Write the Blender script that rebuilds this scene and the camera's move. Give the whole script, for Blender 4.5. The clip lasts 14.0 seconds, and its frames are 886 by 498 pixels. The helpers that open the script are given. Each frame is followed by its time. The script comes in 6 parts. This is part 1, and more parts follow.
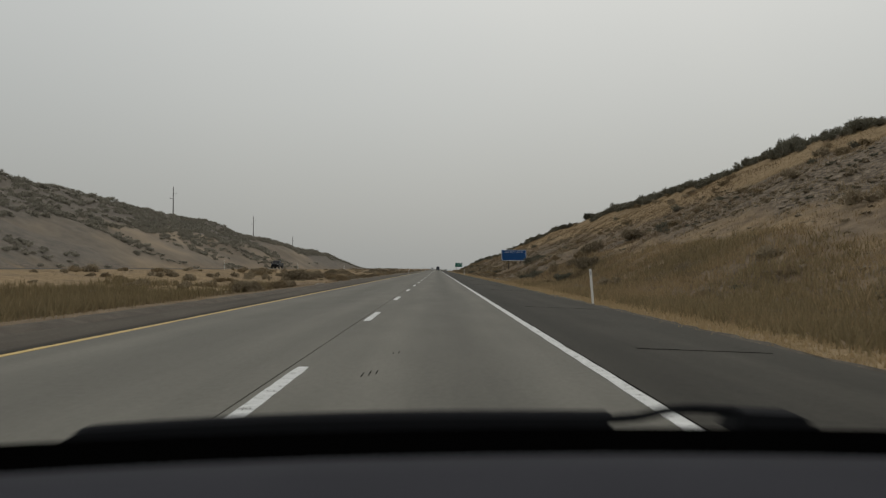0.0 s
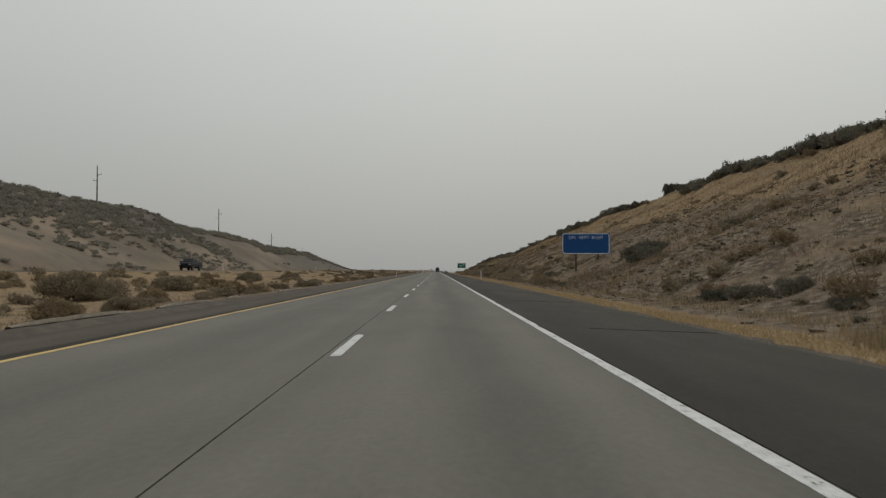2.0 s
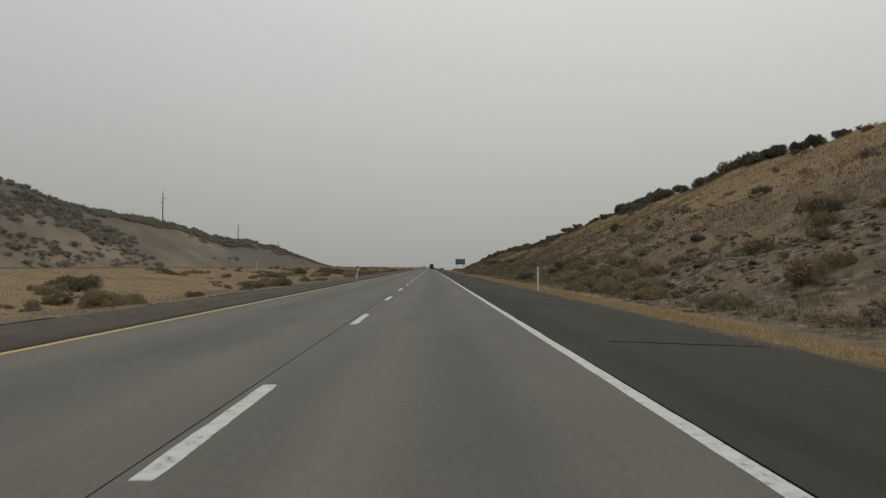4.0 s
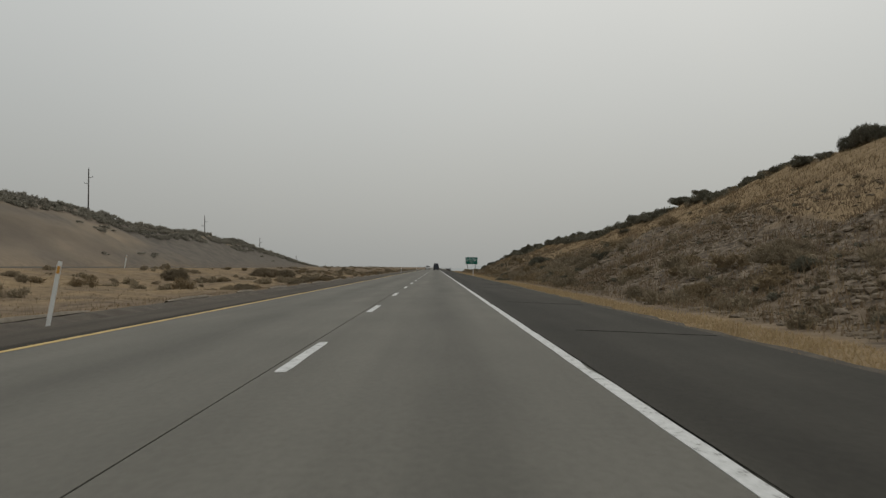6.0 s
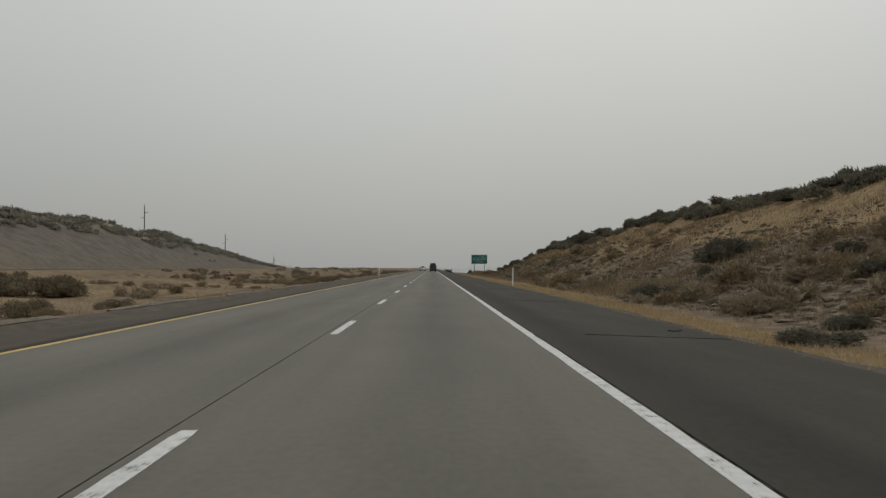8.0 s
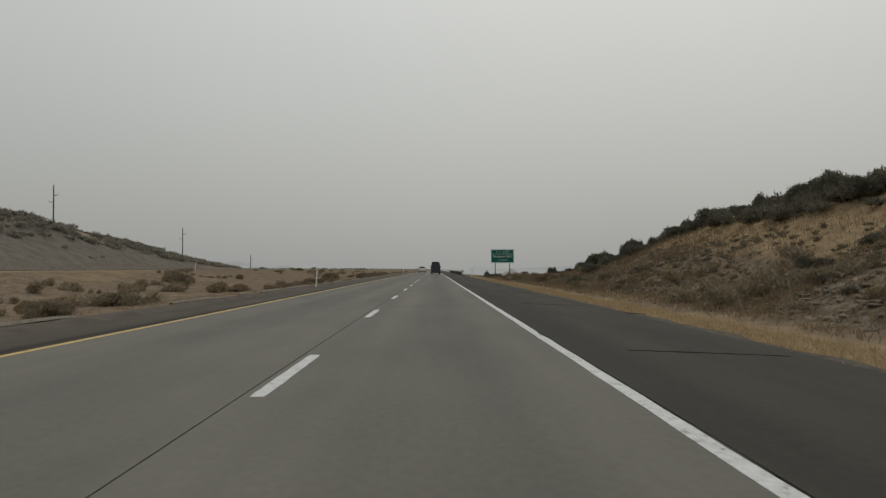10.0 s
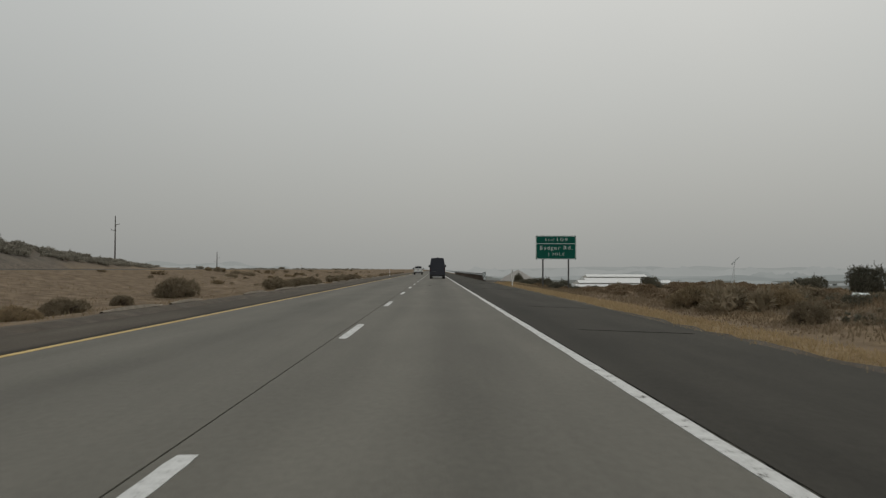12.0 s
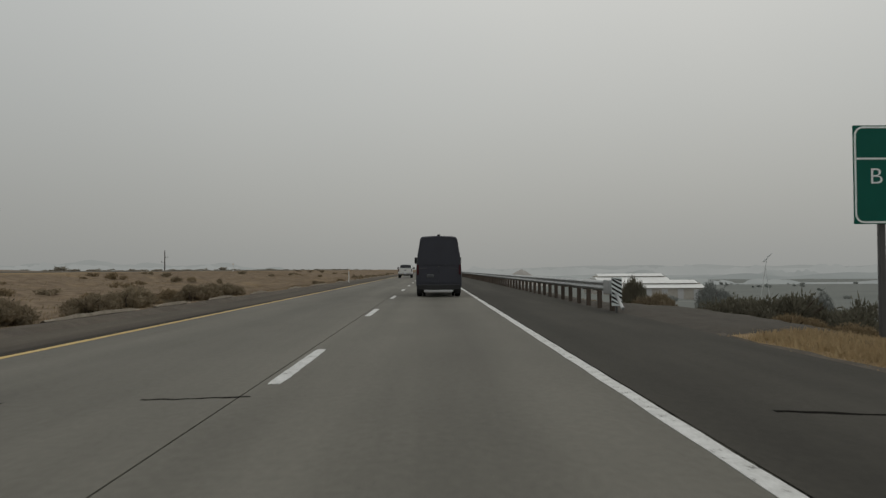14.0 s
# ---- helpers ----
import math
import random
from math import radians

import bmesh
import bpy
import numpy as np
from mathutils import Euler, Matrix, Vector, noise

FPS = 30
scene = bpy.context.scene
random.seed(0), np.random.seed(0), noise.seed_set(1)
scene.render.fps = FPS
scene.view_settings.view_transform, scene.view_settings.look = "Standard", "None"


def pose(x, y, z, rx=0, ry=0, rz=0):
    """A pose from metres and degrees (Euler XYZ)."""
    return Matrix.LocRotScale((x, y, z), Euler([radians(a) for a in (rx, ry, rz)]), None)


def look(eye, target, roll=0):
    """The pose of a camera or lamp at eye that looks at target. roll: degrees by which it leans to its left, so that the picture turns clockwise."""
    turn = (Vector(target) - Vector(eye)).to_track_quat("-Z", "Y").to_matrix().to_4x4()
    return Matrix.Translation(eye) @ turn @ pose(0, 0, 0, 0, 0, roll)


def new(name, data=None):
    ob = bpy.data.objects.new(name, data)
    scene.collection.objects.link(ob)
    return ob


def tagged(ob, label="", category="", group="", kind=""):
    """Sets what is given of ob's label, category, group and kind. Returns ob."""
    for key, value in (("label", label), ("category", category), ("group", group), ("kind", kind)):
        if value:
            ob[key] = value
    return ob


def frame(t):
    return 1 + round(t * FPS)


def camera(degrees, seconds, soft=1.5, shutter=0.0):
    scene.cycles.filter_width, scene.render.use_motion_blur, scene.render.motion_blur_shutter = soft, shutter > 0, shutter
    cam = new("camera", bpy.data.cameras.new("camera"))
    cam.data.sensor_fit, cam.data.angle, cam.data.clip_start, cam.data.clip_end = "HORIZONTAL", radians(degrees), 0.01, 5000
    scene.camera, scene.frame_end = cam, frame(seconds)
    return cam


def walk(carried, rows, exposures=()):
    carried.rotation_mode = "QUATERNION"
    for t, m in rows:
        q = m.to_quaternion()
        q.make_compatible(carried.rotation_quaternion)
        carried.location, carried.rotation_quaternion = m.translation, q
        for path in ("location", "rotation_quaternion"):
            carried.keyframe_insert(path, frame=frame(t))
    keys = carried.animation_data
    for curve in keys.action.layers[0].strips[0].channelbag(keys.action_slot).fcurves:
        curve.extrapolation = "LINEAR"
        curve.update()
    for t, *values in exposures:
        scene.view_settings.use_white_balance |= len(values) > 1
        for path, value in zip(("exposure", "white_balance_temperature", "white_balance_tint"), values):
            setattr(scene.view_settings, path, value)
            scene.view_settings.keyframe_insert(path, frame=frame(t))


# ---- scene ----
cam = camera(58.8, 14.0, soft=1.35, shutter=0.04)
# seconds; x, y, height; tilt, lean and heading in degrees
PATH = [
    (0, pose(-0.002, 0.000, 1.21, 91.442, -0.109, -0.412)),
    (0.5, pose(-0.101, 16.910, 1.21, 91.492, -0.078, -0.355)),
    (1, pose(-0.139, 33.886, 1.21, 91.428, -0.061, -0.264)),
    (1.5, pose(-0.192, 51.019, 1.21, 91.560, 0.376, -0.338)),
    (2, pose(-0.210, 68.094, 1.21, 91.538, 0.060, -0.476)),
    (2.5, pose(-0.095, 84.997, 1.21, 91.557, 0.016, -0.610)),
    (3, pose(-0.077, 101.748, 1.21, 91.317, 0.022, -0.891)),
    (5.5, pose(0.144, 187.198, 1.21, 91.335, -0.011, -0.792)),
    (6, pose(0.149, 204.264, 1.21, 91.333, -0.111, -0.545)),
    (6.5, pose(0.188, 221.229, 1.21, 91.496, -0.218, -0.485)),
    (7, pose(0.175, 238.273, 1.21, 91.438, -0.039, -0.518)),
    (7.5, pose(0.154, 255.223, 1.21, 91.436, -0.027, -0.697)),
    (8, pose(0.173, 272.003, 1.21, 91.388, 0.140, -0.771)),
    (10.5, pose(-0.002, 356.875, 1.21, 91.446, 0.036, -0.573)),
    (11, pose(-0.020, 373.594, 1.21, 91.345, -0.172, -0.602)),
    (11.5, pose(-0.021, 390.237, 1.21, 91.352, 0.019, -0.687)),
    (12, pose(-0.043, 406.886, 1.21, 91.488, -0.099, -0.637)),
    (12.5, pose(-0.028, 423.644, 1.21, 91.449, -0.079, -0.715)),
    (13, pose(-0.014, 440.257, 1.21, 91.447, -0.001, -0.882)),
    (13.5, pose(0.011, 456.769, 1.21, 91.466, 0.182, -0.846)),
    (14, pose(0.036, 473.166, 1.21, 91.488, 0.281, -0.839)),
]
walk(cam, PATH, [(0, 0.0), (3, 0.0), (8, 0.0), (11, -0.06), (14, -0.16)])

# ---- light: smoky overcast sky, weak soft sun high behind it ----
world = bpy.data.worlds.new("sky")
scene.world = world
world.use_nodes = True
wt = world.node_tree
wt.nodes.clear()
w_out = wt.nodes.new("ShaderNodeOutputWorld")
w_bg = wt.nodes.new("ShaderNodeBackground")
w_tc = wt.nodes.new("ShaderNodeTexCoord")
w_sep = wt.nodes.new("ShaderNodeSeparateXYZ")
w_ramp = wt.nodes.new("ShaderNodeValToRGB")
w_sky = wt.nodes.new("ShaderNodeTexSky")
w_sky.sky_type = "NISHITA"
w_sky.sun_disc = False
w_sky.sun_elevation = radians(48)
w_sky.sun_rotation = radians(20)
w_sky.dust_density = 8.0
w_noise = wt.nodes.new("ShaderNodeTexNoise")
w_noise.inputs["Scale"].default_value = 1.6
w_noise.inputs["Detail"].default_value = 3.0
w_mix = wt.nodes.new("ShaderNodeMix")
w_mix.data_type = "RGBA"
w_mix.inputs[0].default_value = 0.006
w_mul = wt.nodes.new("ShaderNodeMix")
w_mul.data_type = "RGBA"
w_mul.blend_type = "MULTIPLY"
w_mul.inputs[0].default_value = 1.0
w_cl = wt.nodes.new("ShaderNodeValToRGB")
w_cl.color_ramp.elements[0].position, w_cl.color_ramp.elements[0].color = 0.3, (0.95, 0.96, 0.965, 1)
w_cl.color_ramp.elements[1].position, w_cl.color_ramp.elements[1].color = 0.7, (1.0, 1.0, 0.995, 1)
SKY_STOPS = [(0.0, (0.30, 0.30, 0.285)), (0.5, (0.350, 0.353, 0.338)), (0.52, (0.385, 0.388, 0.370)), (0.56, (0.440, 0.447, 0.428)),
             (0.60, (0.495, 0.506, 0.488)), (0.663, (0.575, 0.588, 0.570)), (0.8, (0.63, 0.645, 0.635)), (1.0, (0.66, 0.675, 0.67))]
w_ramp.color_ramp.elements[0].position, w_ramp.color_ramp.elements[0].color = 0.0, (*SKY_STOPS[0][1], 1)
w_ramp.color_ramp.elements[1].position, w_ramp.color_ramp.elements[1].color = 1.0, (*SKY_STOPS[-1][1], 1)
for pos_, col_ in SKY_STOPS[1:-1]:
    el = w_ramp.color_ramp.elements.new(pos_)
    el.color = (*col_, 1)
w_map = wt.nodes.new("ShaderNodeMapRange")
w_map.inputs["From Min"].default_value = -1.0
w_map.inputs["From Max"].default_value = 1.0
wl = wt.links
wl.new(w_tc.outputs["Generated"], w_sep.inputs[0])
wl.new(w_sep.outputs["Z"], w_map.inputs["Value"])
wl.new(w_map.outputs["Result"], w_ramp.inputs["Fac"])
wl.new(w_tc.outputs["Generated"], w_noise.inputs["Vector"])
wl.new(w_noise.outputs["Fac"], w_cl.inputs["Fac"])
wl.new(w_ramp.outputs["Color"], w_mul.inputs[6])
wl.new(w_cl.outputs["Color"], w_mul.inputs[7])
w_side = wt.nodes.new("ShaderNodeMapRange")
w_side.interpolation_type = "SMOOTHSTEP"
w_side.inputs["From Min"].default_value, w_side.inputs["From Max"].default_value = -0.62, 0.0
w_side.inputs["To Min"].default_value, w_side.inputs["To Max"].default_value = 0.90, 1.0
w_dim = wt.nodes.new("ShaderNodeVectorMath")
w_dim.operation = "SCALE"
wl.new(w_sep.outputs["X"], w_side.inputs["Value"])
wl.new(w_mul.outputs[2], w_dim.inputs[0])
wl.new(w_side.outputs[0], w_dim.inputs["Scale"])
wl.new(w_dim.outputs[0], w_mix.inputs[6])
wl.new(w_sky.outputs["Color"], w_mix.inputs[7])
wl.new(w_mix.outputs[2], w_bg.inputs["Color"])
wl.new(w_bg.outputs[0], w_out.inputs["Surface"])
w_bg.inputs["Strength"].default_value = 1.0

sun = new("sun", bpy.data.lights.new("sun", "SUN"))
sun.data.energy, sun.data.angle, sun.data.color = 0.3, radians(40), (1.0, 0.95, 0.87)
sun.matrix_world = look((60, 200, 300), (0, 260, 0))


# ---- materials ----
def material(name, stops, scale=1.0, rough=0.9, bump=0.3, fine=40.0, stretch=(1, 1, 1), metal=0.0, spec=0.3, bump_dist=0.02, detail=6.0, per_object=0.0, fine_amount=0.35):
    """A surface from colour stops over two scales of noise in world metres, with fine relief."""
    m = bpy.data.materials.new(name)
    m.use_nodes = True
    nt = m.node_tree
    b = nt.nodes["Principled BSDF"]
    b.inputs["Roughness"].default_value = rough
    b.inputs["Metallic"].default_value = metal
    b.inputs["Specular IOR Level"].default_value = spec
    geo = nt.nodes.new("ShaderNodeNewGeometry")
    mp = nt.nodes.new("ShaderNodeVectorMath")
    mp.operation = "MULTIPLY"
    mp.inputs[1].default_value = stretch
    n1 = nt.nodes.new("ShaderNodeTexNoise")
    n1.inputs["Scale"].default_value, n1.inputs["Detail"].default_value = scale, detail
    n2 = nt.nodes.new("ShaderNodeTexNoise")
    n2.inputs["Scale"].default_value, n2.inputs["Detail"].default_value = fine, 4.0
    mixf = nt.nodes.new("ShaderNodeMix")
    mixf.inputs[0].default_value = fine_amount
    ramp = nt.nodes.new("ShaderNodeValToRGB")
    e = ramp.color_ramp.elements
    e[0].position, e[0].color = stops[0][0], (*stops[0][1], 1)
    e[1].position, e[1].color = stops[-1][0], (*stops[-1][1], 1)
    for p_, c_ in stops[1:-1]:
        e.new(p_).color = (*c_, 1)
    L = nt.links
    L.new(geo.outputs["Position"], mp.inputs[0])
    L.new(mp.outputs[0], n1.inputs["Vector"])
    L.new(mp.outputs[0], n2.inputs["Vector"])
    L.new(n1.outputs["Fac"], mixf.inputs[2])
    L.new(n2.outputs["Fac"], mixf.inputs[3])
    L.new(mixf.outputs[0], ramp.inputs["Fac"])
    colour = ramp.outputs["Color"]
    if per_object:
        oi = nt.nodes.new("ShaderNodeObjectInfo")
        hs = nt.nodes.new("ShaderNodeHueSaturation")
        mr = nt.nodes.new("ShaderNodeMapRange")
        mr.inputs["To Min"].default_value, mr.inputs["To Max"].default_value = 1 - per_object, 1 + per_object
        L.new(oi.outputs["Random"], mr.inputs["Value"])
        L.new(mr.outputs[0], hs.inputs["Value"])
        L.new(colour, hs.inputs["Color"])
        colour = hs.outputs["Color"]
    L.new(colour, b.inputs["Base Color"])
    if bump:
        bp = nt.nodes.new("ShaderNodeBump")
        bp.inputs["Strength"].default_value, bp.inputs["Distance"].default_value = bump, bump_dist
        L.new(n2.outputs["Fac"], bp.inputs["Height"])
        L.new(bp.outputs["Normal"], b.inputs["Normal"])
    return m


def island_foliage(name, dark, light, rough=0.85):
    """Leaves or blades that vary from clump to clump and from plant to plant."""
    m = bpy.data.materials.new(name)
    m.use_nodes = True
    nt = m.node_tree
    b = nt.nodes["Principled BSDF"]
    b.inputs["Roughness"].default_value = rough
    b.inputs["Specular IOR Level"].default_value = 0.15
    geo = nt.nodes.new("ShaderNodeNewGeometry")
    oi = nt.nodes.new("ShaderNodeObjectInfo")
    n1 = nt.nodes.new("ShaderNodeTexNoise")
    n1.inputs["Scale"].default_value, n1.inputs["Detail"].default_value = 0.12, 3.0
    ad = nt.nodes.new("ShaderNodeMath")
    ad.operation = "MULTIPLY_ADD"
    ad.inputs[1].default_value, ad.inputs[2].default_value = 0.35, 0.0
    a2 = nt.nodes.new("ShaderNodeMath")
    a2.operation = "MULTIPLY_ADD"
    a2.inputs[1].default_value = 0.3
    a3 = nt.nodes.new("ShaderNodeMath")
    a3.operation = "MULTIPLY_ADD"
    a3.inputs[1].default_value = 0.6
    ramp = nt.nodes.new("ShaderNodeValToRGB")
    e = ramp.color_ramp.elements
    e[0].position, e[0].color = 0.15, (*dark, 1)
    e[1].position, e[1].color = 0.95, (*light, 1)
    L = nt.links
    L.new(geo.outputs["Random Per Island"], ad.inputs[0])
    L.new(oi.outputs["Random"], a2.inputs[0])
    L.new(ad.outputs[0], a2.inputs[2])
    L.new(geo.outputs["Position"], n1.inputs["Vector"])
    L.new(n1.outputs["Fac"], a3.inputs[0])
    L.new(a2.outputs[0], a3.inputs[2])
    L.new(a3.outputs[0], ramp.inputs["Fac"])
    L.new(ramp.outputs["Color"], b.inputs["Base Color"])
    tr, ms = nt.nodes.new("ShaderNodeBsdfTranslucent"), nt.nodes.new("ShaderNodeMixShader")
    ms.inputs[0].default_value = 0.35
    L.new(ramp.outputs["Color"], tr.inputs["Color"])
    L.new(b.outputs[0], ms.inputs[1])
    L.new(tr.outputs[0], ms.inputs[2])
    L.new(ms.outputs[0], nt.nodes["Material Output"].inputs["Surface"])
    return m


def plain(name, rgb, rough=0.5, metal=0.0, spec=0.4, wear=0.12, per_object=0.0):
    d = tuple(c * (1 - wear) for c in rgb)
    return material(name, [(0.3, d), (0.7, rgb)], scale=2.0, rough=rough, metal=metal, spec=spec, bump=0.0, fine=30.0, per_object=per_object)


def road_surface(name, base, tracks, rough, grain, patch):
    """Pavement: fine aggregate, long stains along the road, and wheel tracks (centre, half width, tone) across it."""
    m = bpy.data.materials.new(name)
    m.use_nodes = True
    nt = m.node_tree
    L = nt.links
    b = nt.nodes["Principled BSDF"]
    b.inputs["Roughness"].default_value = rough
    b.inputs["Specular IOR Level"].default_value = 0.18
    geo = nt.nodes.new("ShaderNodeNewGeometry")
    sep = nt.nodes.new("ShaderNodeSeparateXYZ")
    L.new(geo.outputs["Position"], sep.inputs[0])

    def noise_tex(scale, detail, stretch):
        mp = nt.nodes.new("ShaderNodeVectorMath")
        mp.operation = "MULTIPLY"
        mp.inputs[1].default_value = stretch
        n = nt.nodes.new("ShaderNodeTexNoise")
        n.inputs["Scale"].default_value, n.inputs["Detail"].default_value = scale, detail
        L.new(geo.outputs["Position"], mp.inputs[0])
        L.new(mp.outputs[0], n.inputs["Vector"])
        return n.outputs["Fac"]

    def math_node(op, a, c):
        n = nt.nodes.new("ShaderNodeMath")
        n.operation = op
        for i, v in enumerate((a, c)):
            if isinstance(v, (int, float)):
                n.inputs[i].default_value = v
            else:
                L.new(v, n.inputs[i])
        return n.outputs[0]

    def spread(v, lo, hi):
        n = nt.nodes.new("ShaderNodeMapRange")
        n.inputs["From Min"].default_value, n.inputs["From Max"].default_value = 0.3, 0.7
        n.inputs["To Min"].default_value, n.inputs["To Max"].default_value = lo, hi
        L.new(v, n.inputs["Value"])
        return n.outputs[0]

    tone = spread(noise_tex(90.0, 3.0, (1, 1, 1)), 1 - grain, 1 + grain)
    tone = math_node("MULTIPLY", tone, spread(noise_tex(1.0, 5.0, (1.2, 0.05, 1)), 1 - patch, 1 + patch))
    tone = math_node("MULTIPLY", tone, spread(noise_tex(0.8, 6.0, (1, 0.35, 1)), 1 - patch * 0.7, 1 + patch * 0.7))
    tone = math_node("MULTIPLY", tone, spread(noise_tex(14.0, 4.0, (1, 0.6, 1)), 1 - grain * 0.7, 1 + grain * 0.7))
    wob = math_node("MULTIPLY_ADD", noise_tex(0.06, 2.0, (0.2, 1, 1)), 0.5)
    wob.node.inputs[2].default_value = -0.25
    xx = math_node("ADD", sep.outputs["X"], wob)
    for centre, half, depth in tracks:
        d = math_node("ABSOLUTE", math_node("SUBTRACT", xx, centre), 0.0)
        n = nt.nodes.new("ShaderNodeMapRange")
        n.interpolation_type = "SMOOTHSTEP"
        n.inputs["From Min"].default_value, n.inputs["From Max"].default_value = 0.0, half
        n.inputs["To Min"].default_value, n.inputs["To Max"].default_value = depth, 1.0
        L.new(d, n.inputs["Value"])
        tone = math_node("MULTIPLY", tone, n.outputs[0])
    vm = nt.nodes.new("ShaderNodeVectorMath")
    vm.operation = "SCALE"
    vm.inputs[0].default_value = base
    L.new(tone, vm.inputs["Scale"])
    L.new(vm.outputs[0], b.inputs["Base Color"])
    bp = nt.nodes.new("ShaderNodeBump")
    bp.inputs["Strength"].default_value, bp.inputs["Distance"].default_value = 0.35, 0.006
    L.new(noise_tex(120.0, 3.0, (1, 1, 1)), bp.inputs["Height"])
    L.new(bp.outputs["Normal"], b.inputs["Normal"])
    return m


M_CONCRETE = road_surface("worn_concrete", (0.140, 0.1325, 0.111), [(0.35, 0.85, 0.80), (-3.9, 1.0, 0.86), (-0.75, 0.5, 1.08), (1.3, 0.4, 1.06), (-5.0, 0.5, 1.06), (-2.7, 0.5, 1.06)], 0.75, 0.12, 0.12)
M_ASPHALT = road_surface("shoulder_asphalt", (0.053, 0.049, 0.040), [(2.6, 0.9, 0.77), (-6.3, 0.3, 0.5)], 0.9, 0.16, 0.16)
M_MEDIAN_ASPHALT = road_surface("median_shoulder_asphalt", (0.082, 0.070, 0.055), [(-6.25, 0.25, 0.45)], 0.95, 0.2, 0.22)
M_OPPOSITE = road_surface("far_pavement", (0.20, 0.195, 0.18), [(-40, 0.9, 0.88)], 0.85, 0.10, 0.08)
M_WHITE_LINE = material("white_road_paint", [(0.375, (0.07, 0.066, 0.055)), (0.41, (0.50, 0.50, 0.48)), (0.6, (0.66, 0.66, 0.64))], scale=7.0, fine=45.0, fine_amount=0.45, rough=0.6, bump=0.2, bump_dist=0.003)
M_YELLOW_LINE = material("yellow_road_paint", [(0.28, (0.28, 0.22, 0.12)), (0.42, (0.54, 0.37, 0.125)), (0.65, (0.63, 0.45, 0.17))], scale=4.0, fine=60.0, rough=0.6, bump=0.2, bump_dist=0.003)
M_SEAL = plain("crack_sealant", (0.016, 0.015, 0.014), rough=1.0, spec=0.0)
M_JOINT = material("joint_filler", [(0.46, (0.012, 0.012, 0.011)), (0.60, (0.105, 0.100, 0.085))], scale=0.45, fine=6.0, rough=1.0, spec=0.0, bump=0.0, fine_amount=0.3)
M_GRAVEL_DARK = material("median_gravel", [(0.3, (0.055, 0.046, 0.037)), (0.5, (0.092, 0.076, 0.059)), (0.72, (0.15, 0.125, 0.096))], scale=1.5, fine=45.0, bump=0.7, bump_dist=0.03, fine_amount=0.5)
M_LIP = material("pale_dirt_lip", [(0.3, (0.20, 0.172, 0.132)), (0.7, (0.37, 0.325, 0.262))], scale=3.0, fine=40.0, bump=0.6)
M_ROCK = material("basalt", [(0.3, (0.090, 0.070, 0.049)), (0.55, (0.178, 0.140, 0.098)), (0.75, (0.28, 0.225, 0.160))], scale=3.0, fine=25.0, bump=0.6, bump_dist=0.04)
M_SAGE = island_foliage("sagebrush_leaves", (0.125, 0.101, 0.068), (0.325, 0.267, 0.182))
M_SAGE_DARK = island_foliage("dark_brush_leaves", (0.065, 0.062, 0.047), (0.19, 0.178, 0.132))
M_TAN = island_foliage("dry_rabbitbrush", (0.150, 0.115, 0.070), (0.37, 0.285, 0.176))
# Lighter, greyer copy of the sage leaves, imitating haze over the hill.
M_HILL_SAGE = island_foliage("haze_paled_sage_leaves", (0.205, 0.192, 0.158), (0.335, 0.308, 0.248))
M_STEM = material("brush_wood", [(0.3, (0.05, 0.04, 0.03)), (0.7, (0.13, 0.10, 0.075))], scale=6.0, fine=50.0)
M_STRAW = island_foliage("dry_grass", (0.190, 0.138, 0.079), (0.39, 0.292, 0.168))
M_GREYGRASS = island_foliage("weathered_grass", (0.120, 0.092, 0.062), (0.29, 0.226, 0.150))
M_POST_WHITE = plain("white_plastic", (0.72, 0.72, 0.69), rough=0.45)
M_REFLECTOR = plain("amber_reflector", (0.6, 0.3, 0.06), rough=0.2)
M_WOOD = material("creosoted_wood", [(0.3, (0.045, 0.036, 0.03)), (0.7, (0.12, 0.095, 0.075))], scale=4.0, fine=30.0, stretch=(1, 1, 0.1), bump=0.4)
M_POLE = material("weathered_pole", [(0.3, (0.06, 0.055, 0.05)), (0.7, (0.14, 0.13, 0.12))], scale=4.0, fine=30.0, stretch=(1, 1, 0.1), bump=0.4)
M_STEEL = material("galvanized_steel", [(0.3, (0.30, 0.31, 0.31)), (0.7, (0.52, 0.53, 0.53))], scale=2.0, fine=25.0, rough=0.5, metal=0.6, spec=0.5, bump=0.05)
M_STEEL_DARK = plain("dark_steel", (0.10, 0.10, 0.10), rough=0.5, metal=0.5)
M_SIGN_BLUE = plain("blue_sign_sheeting", (0.014, 0.068, 0.205), rough=0.6, spec=0.15, wear=0.1)
M_SIGN_GREEN = plain("green_sign_sheeting", (0.006, 0.108, 0.080), rough=0.6, spec=0.15, wear=0.1)
M_SIGN_WHITE = plain("white_sign_sheeting", (0.80, 0.86, 0.85), rough=0.4, wear=0.05)
M_SIGN_BACK = plain("bare_aluminium", (0.45, 0.46, 0.46), rough=0.45, metal=0.7)
M_BLACK = plain("black_sheeting", (0.015, 0.015, 0.015), rough=0.5)
M_VAN = plain("dark_grey_van_paint", (0.034, 0.036, 0.049), rough=0.42, spec=0.45, wear=0.2)
M_VAN_GLASS = plain("tinted_glass", (0.012, 0.013, 0.016), rough=0.08, spec=0.5, wear=0.05)
M_PLASTIC = plain("black_plastic", (0.02, 0.02, 0.021), rough=0.65)
M_TYRE = plain("tyre_rubber", (0.014, 0.014, 0.014), rough=0.85)
M_RIM = plain("alloy_rim", (0.4, 0.4, 0.41), rough=0.35, metal=0.8)
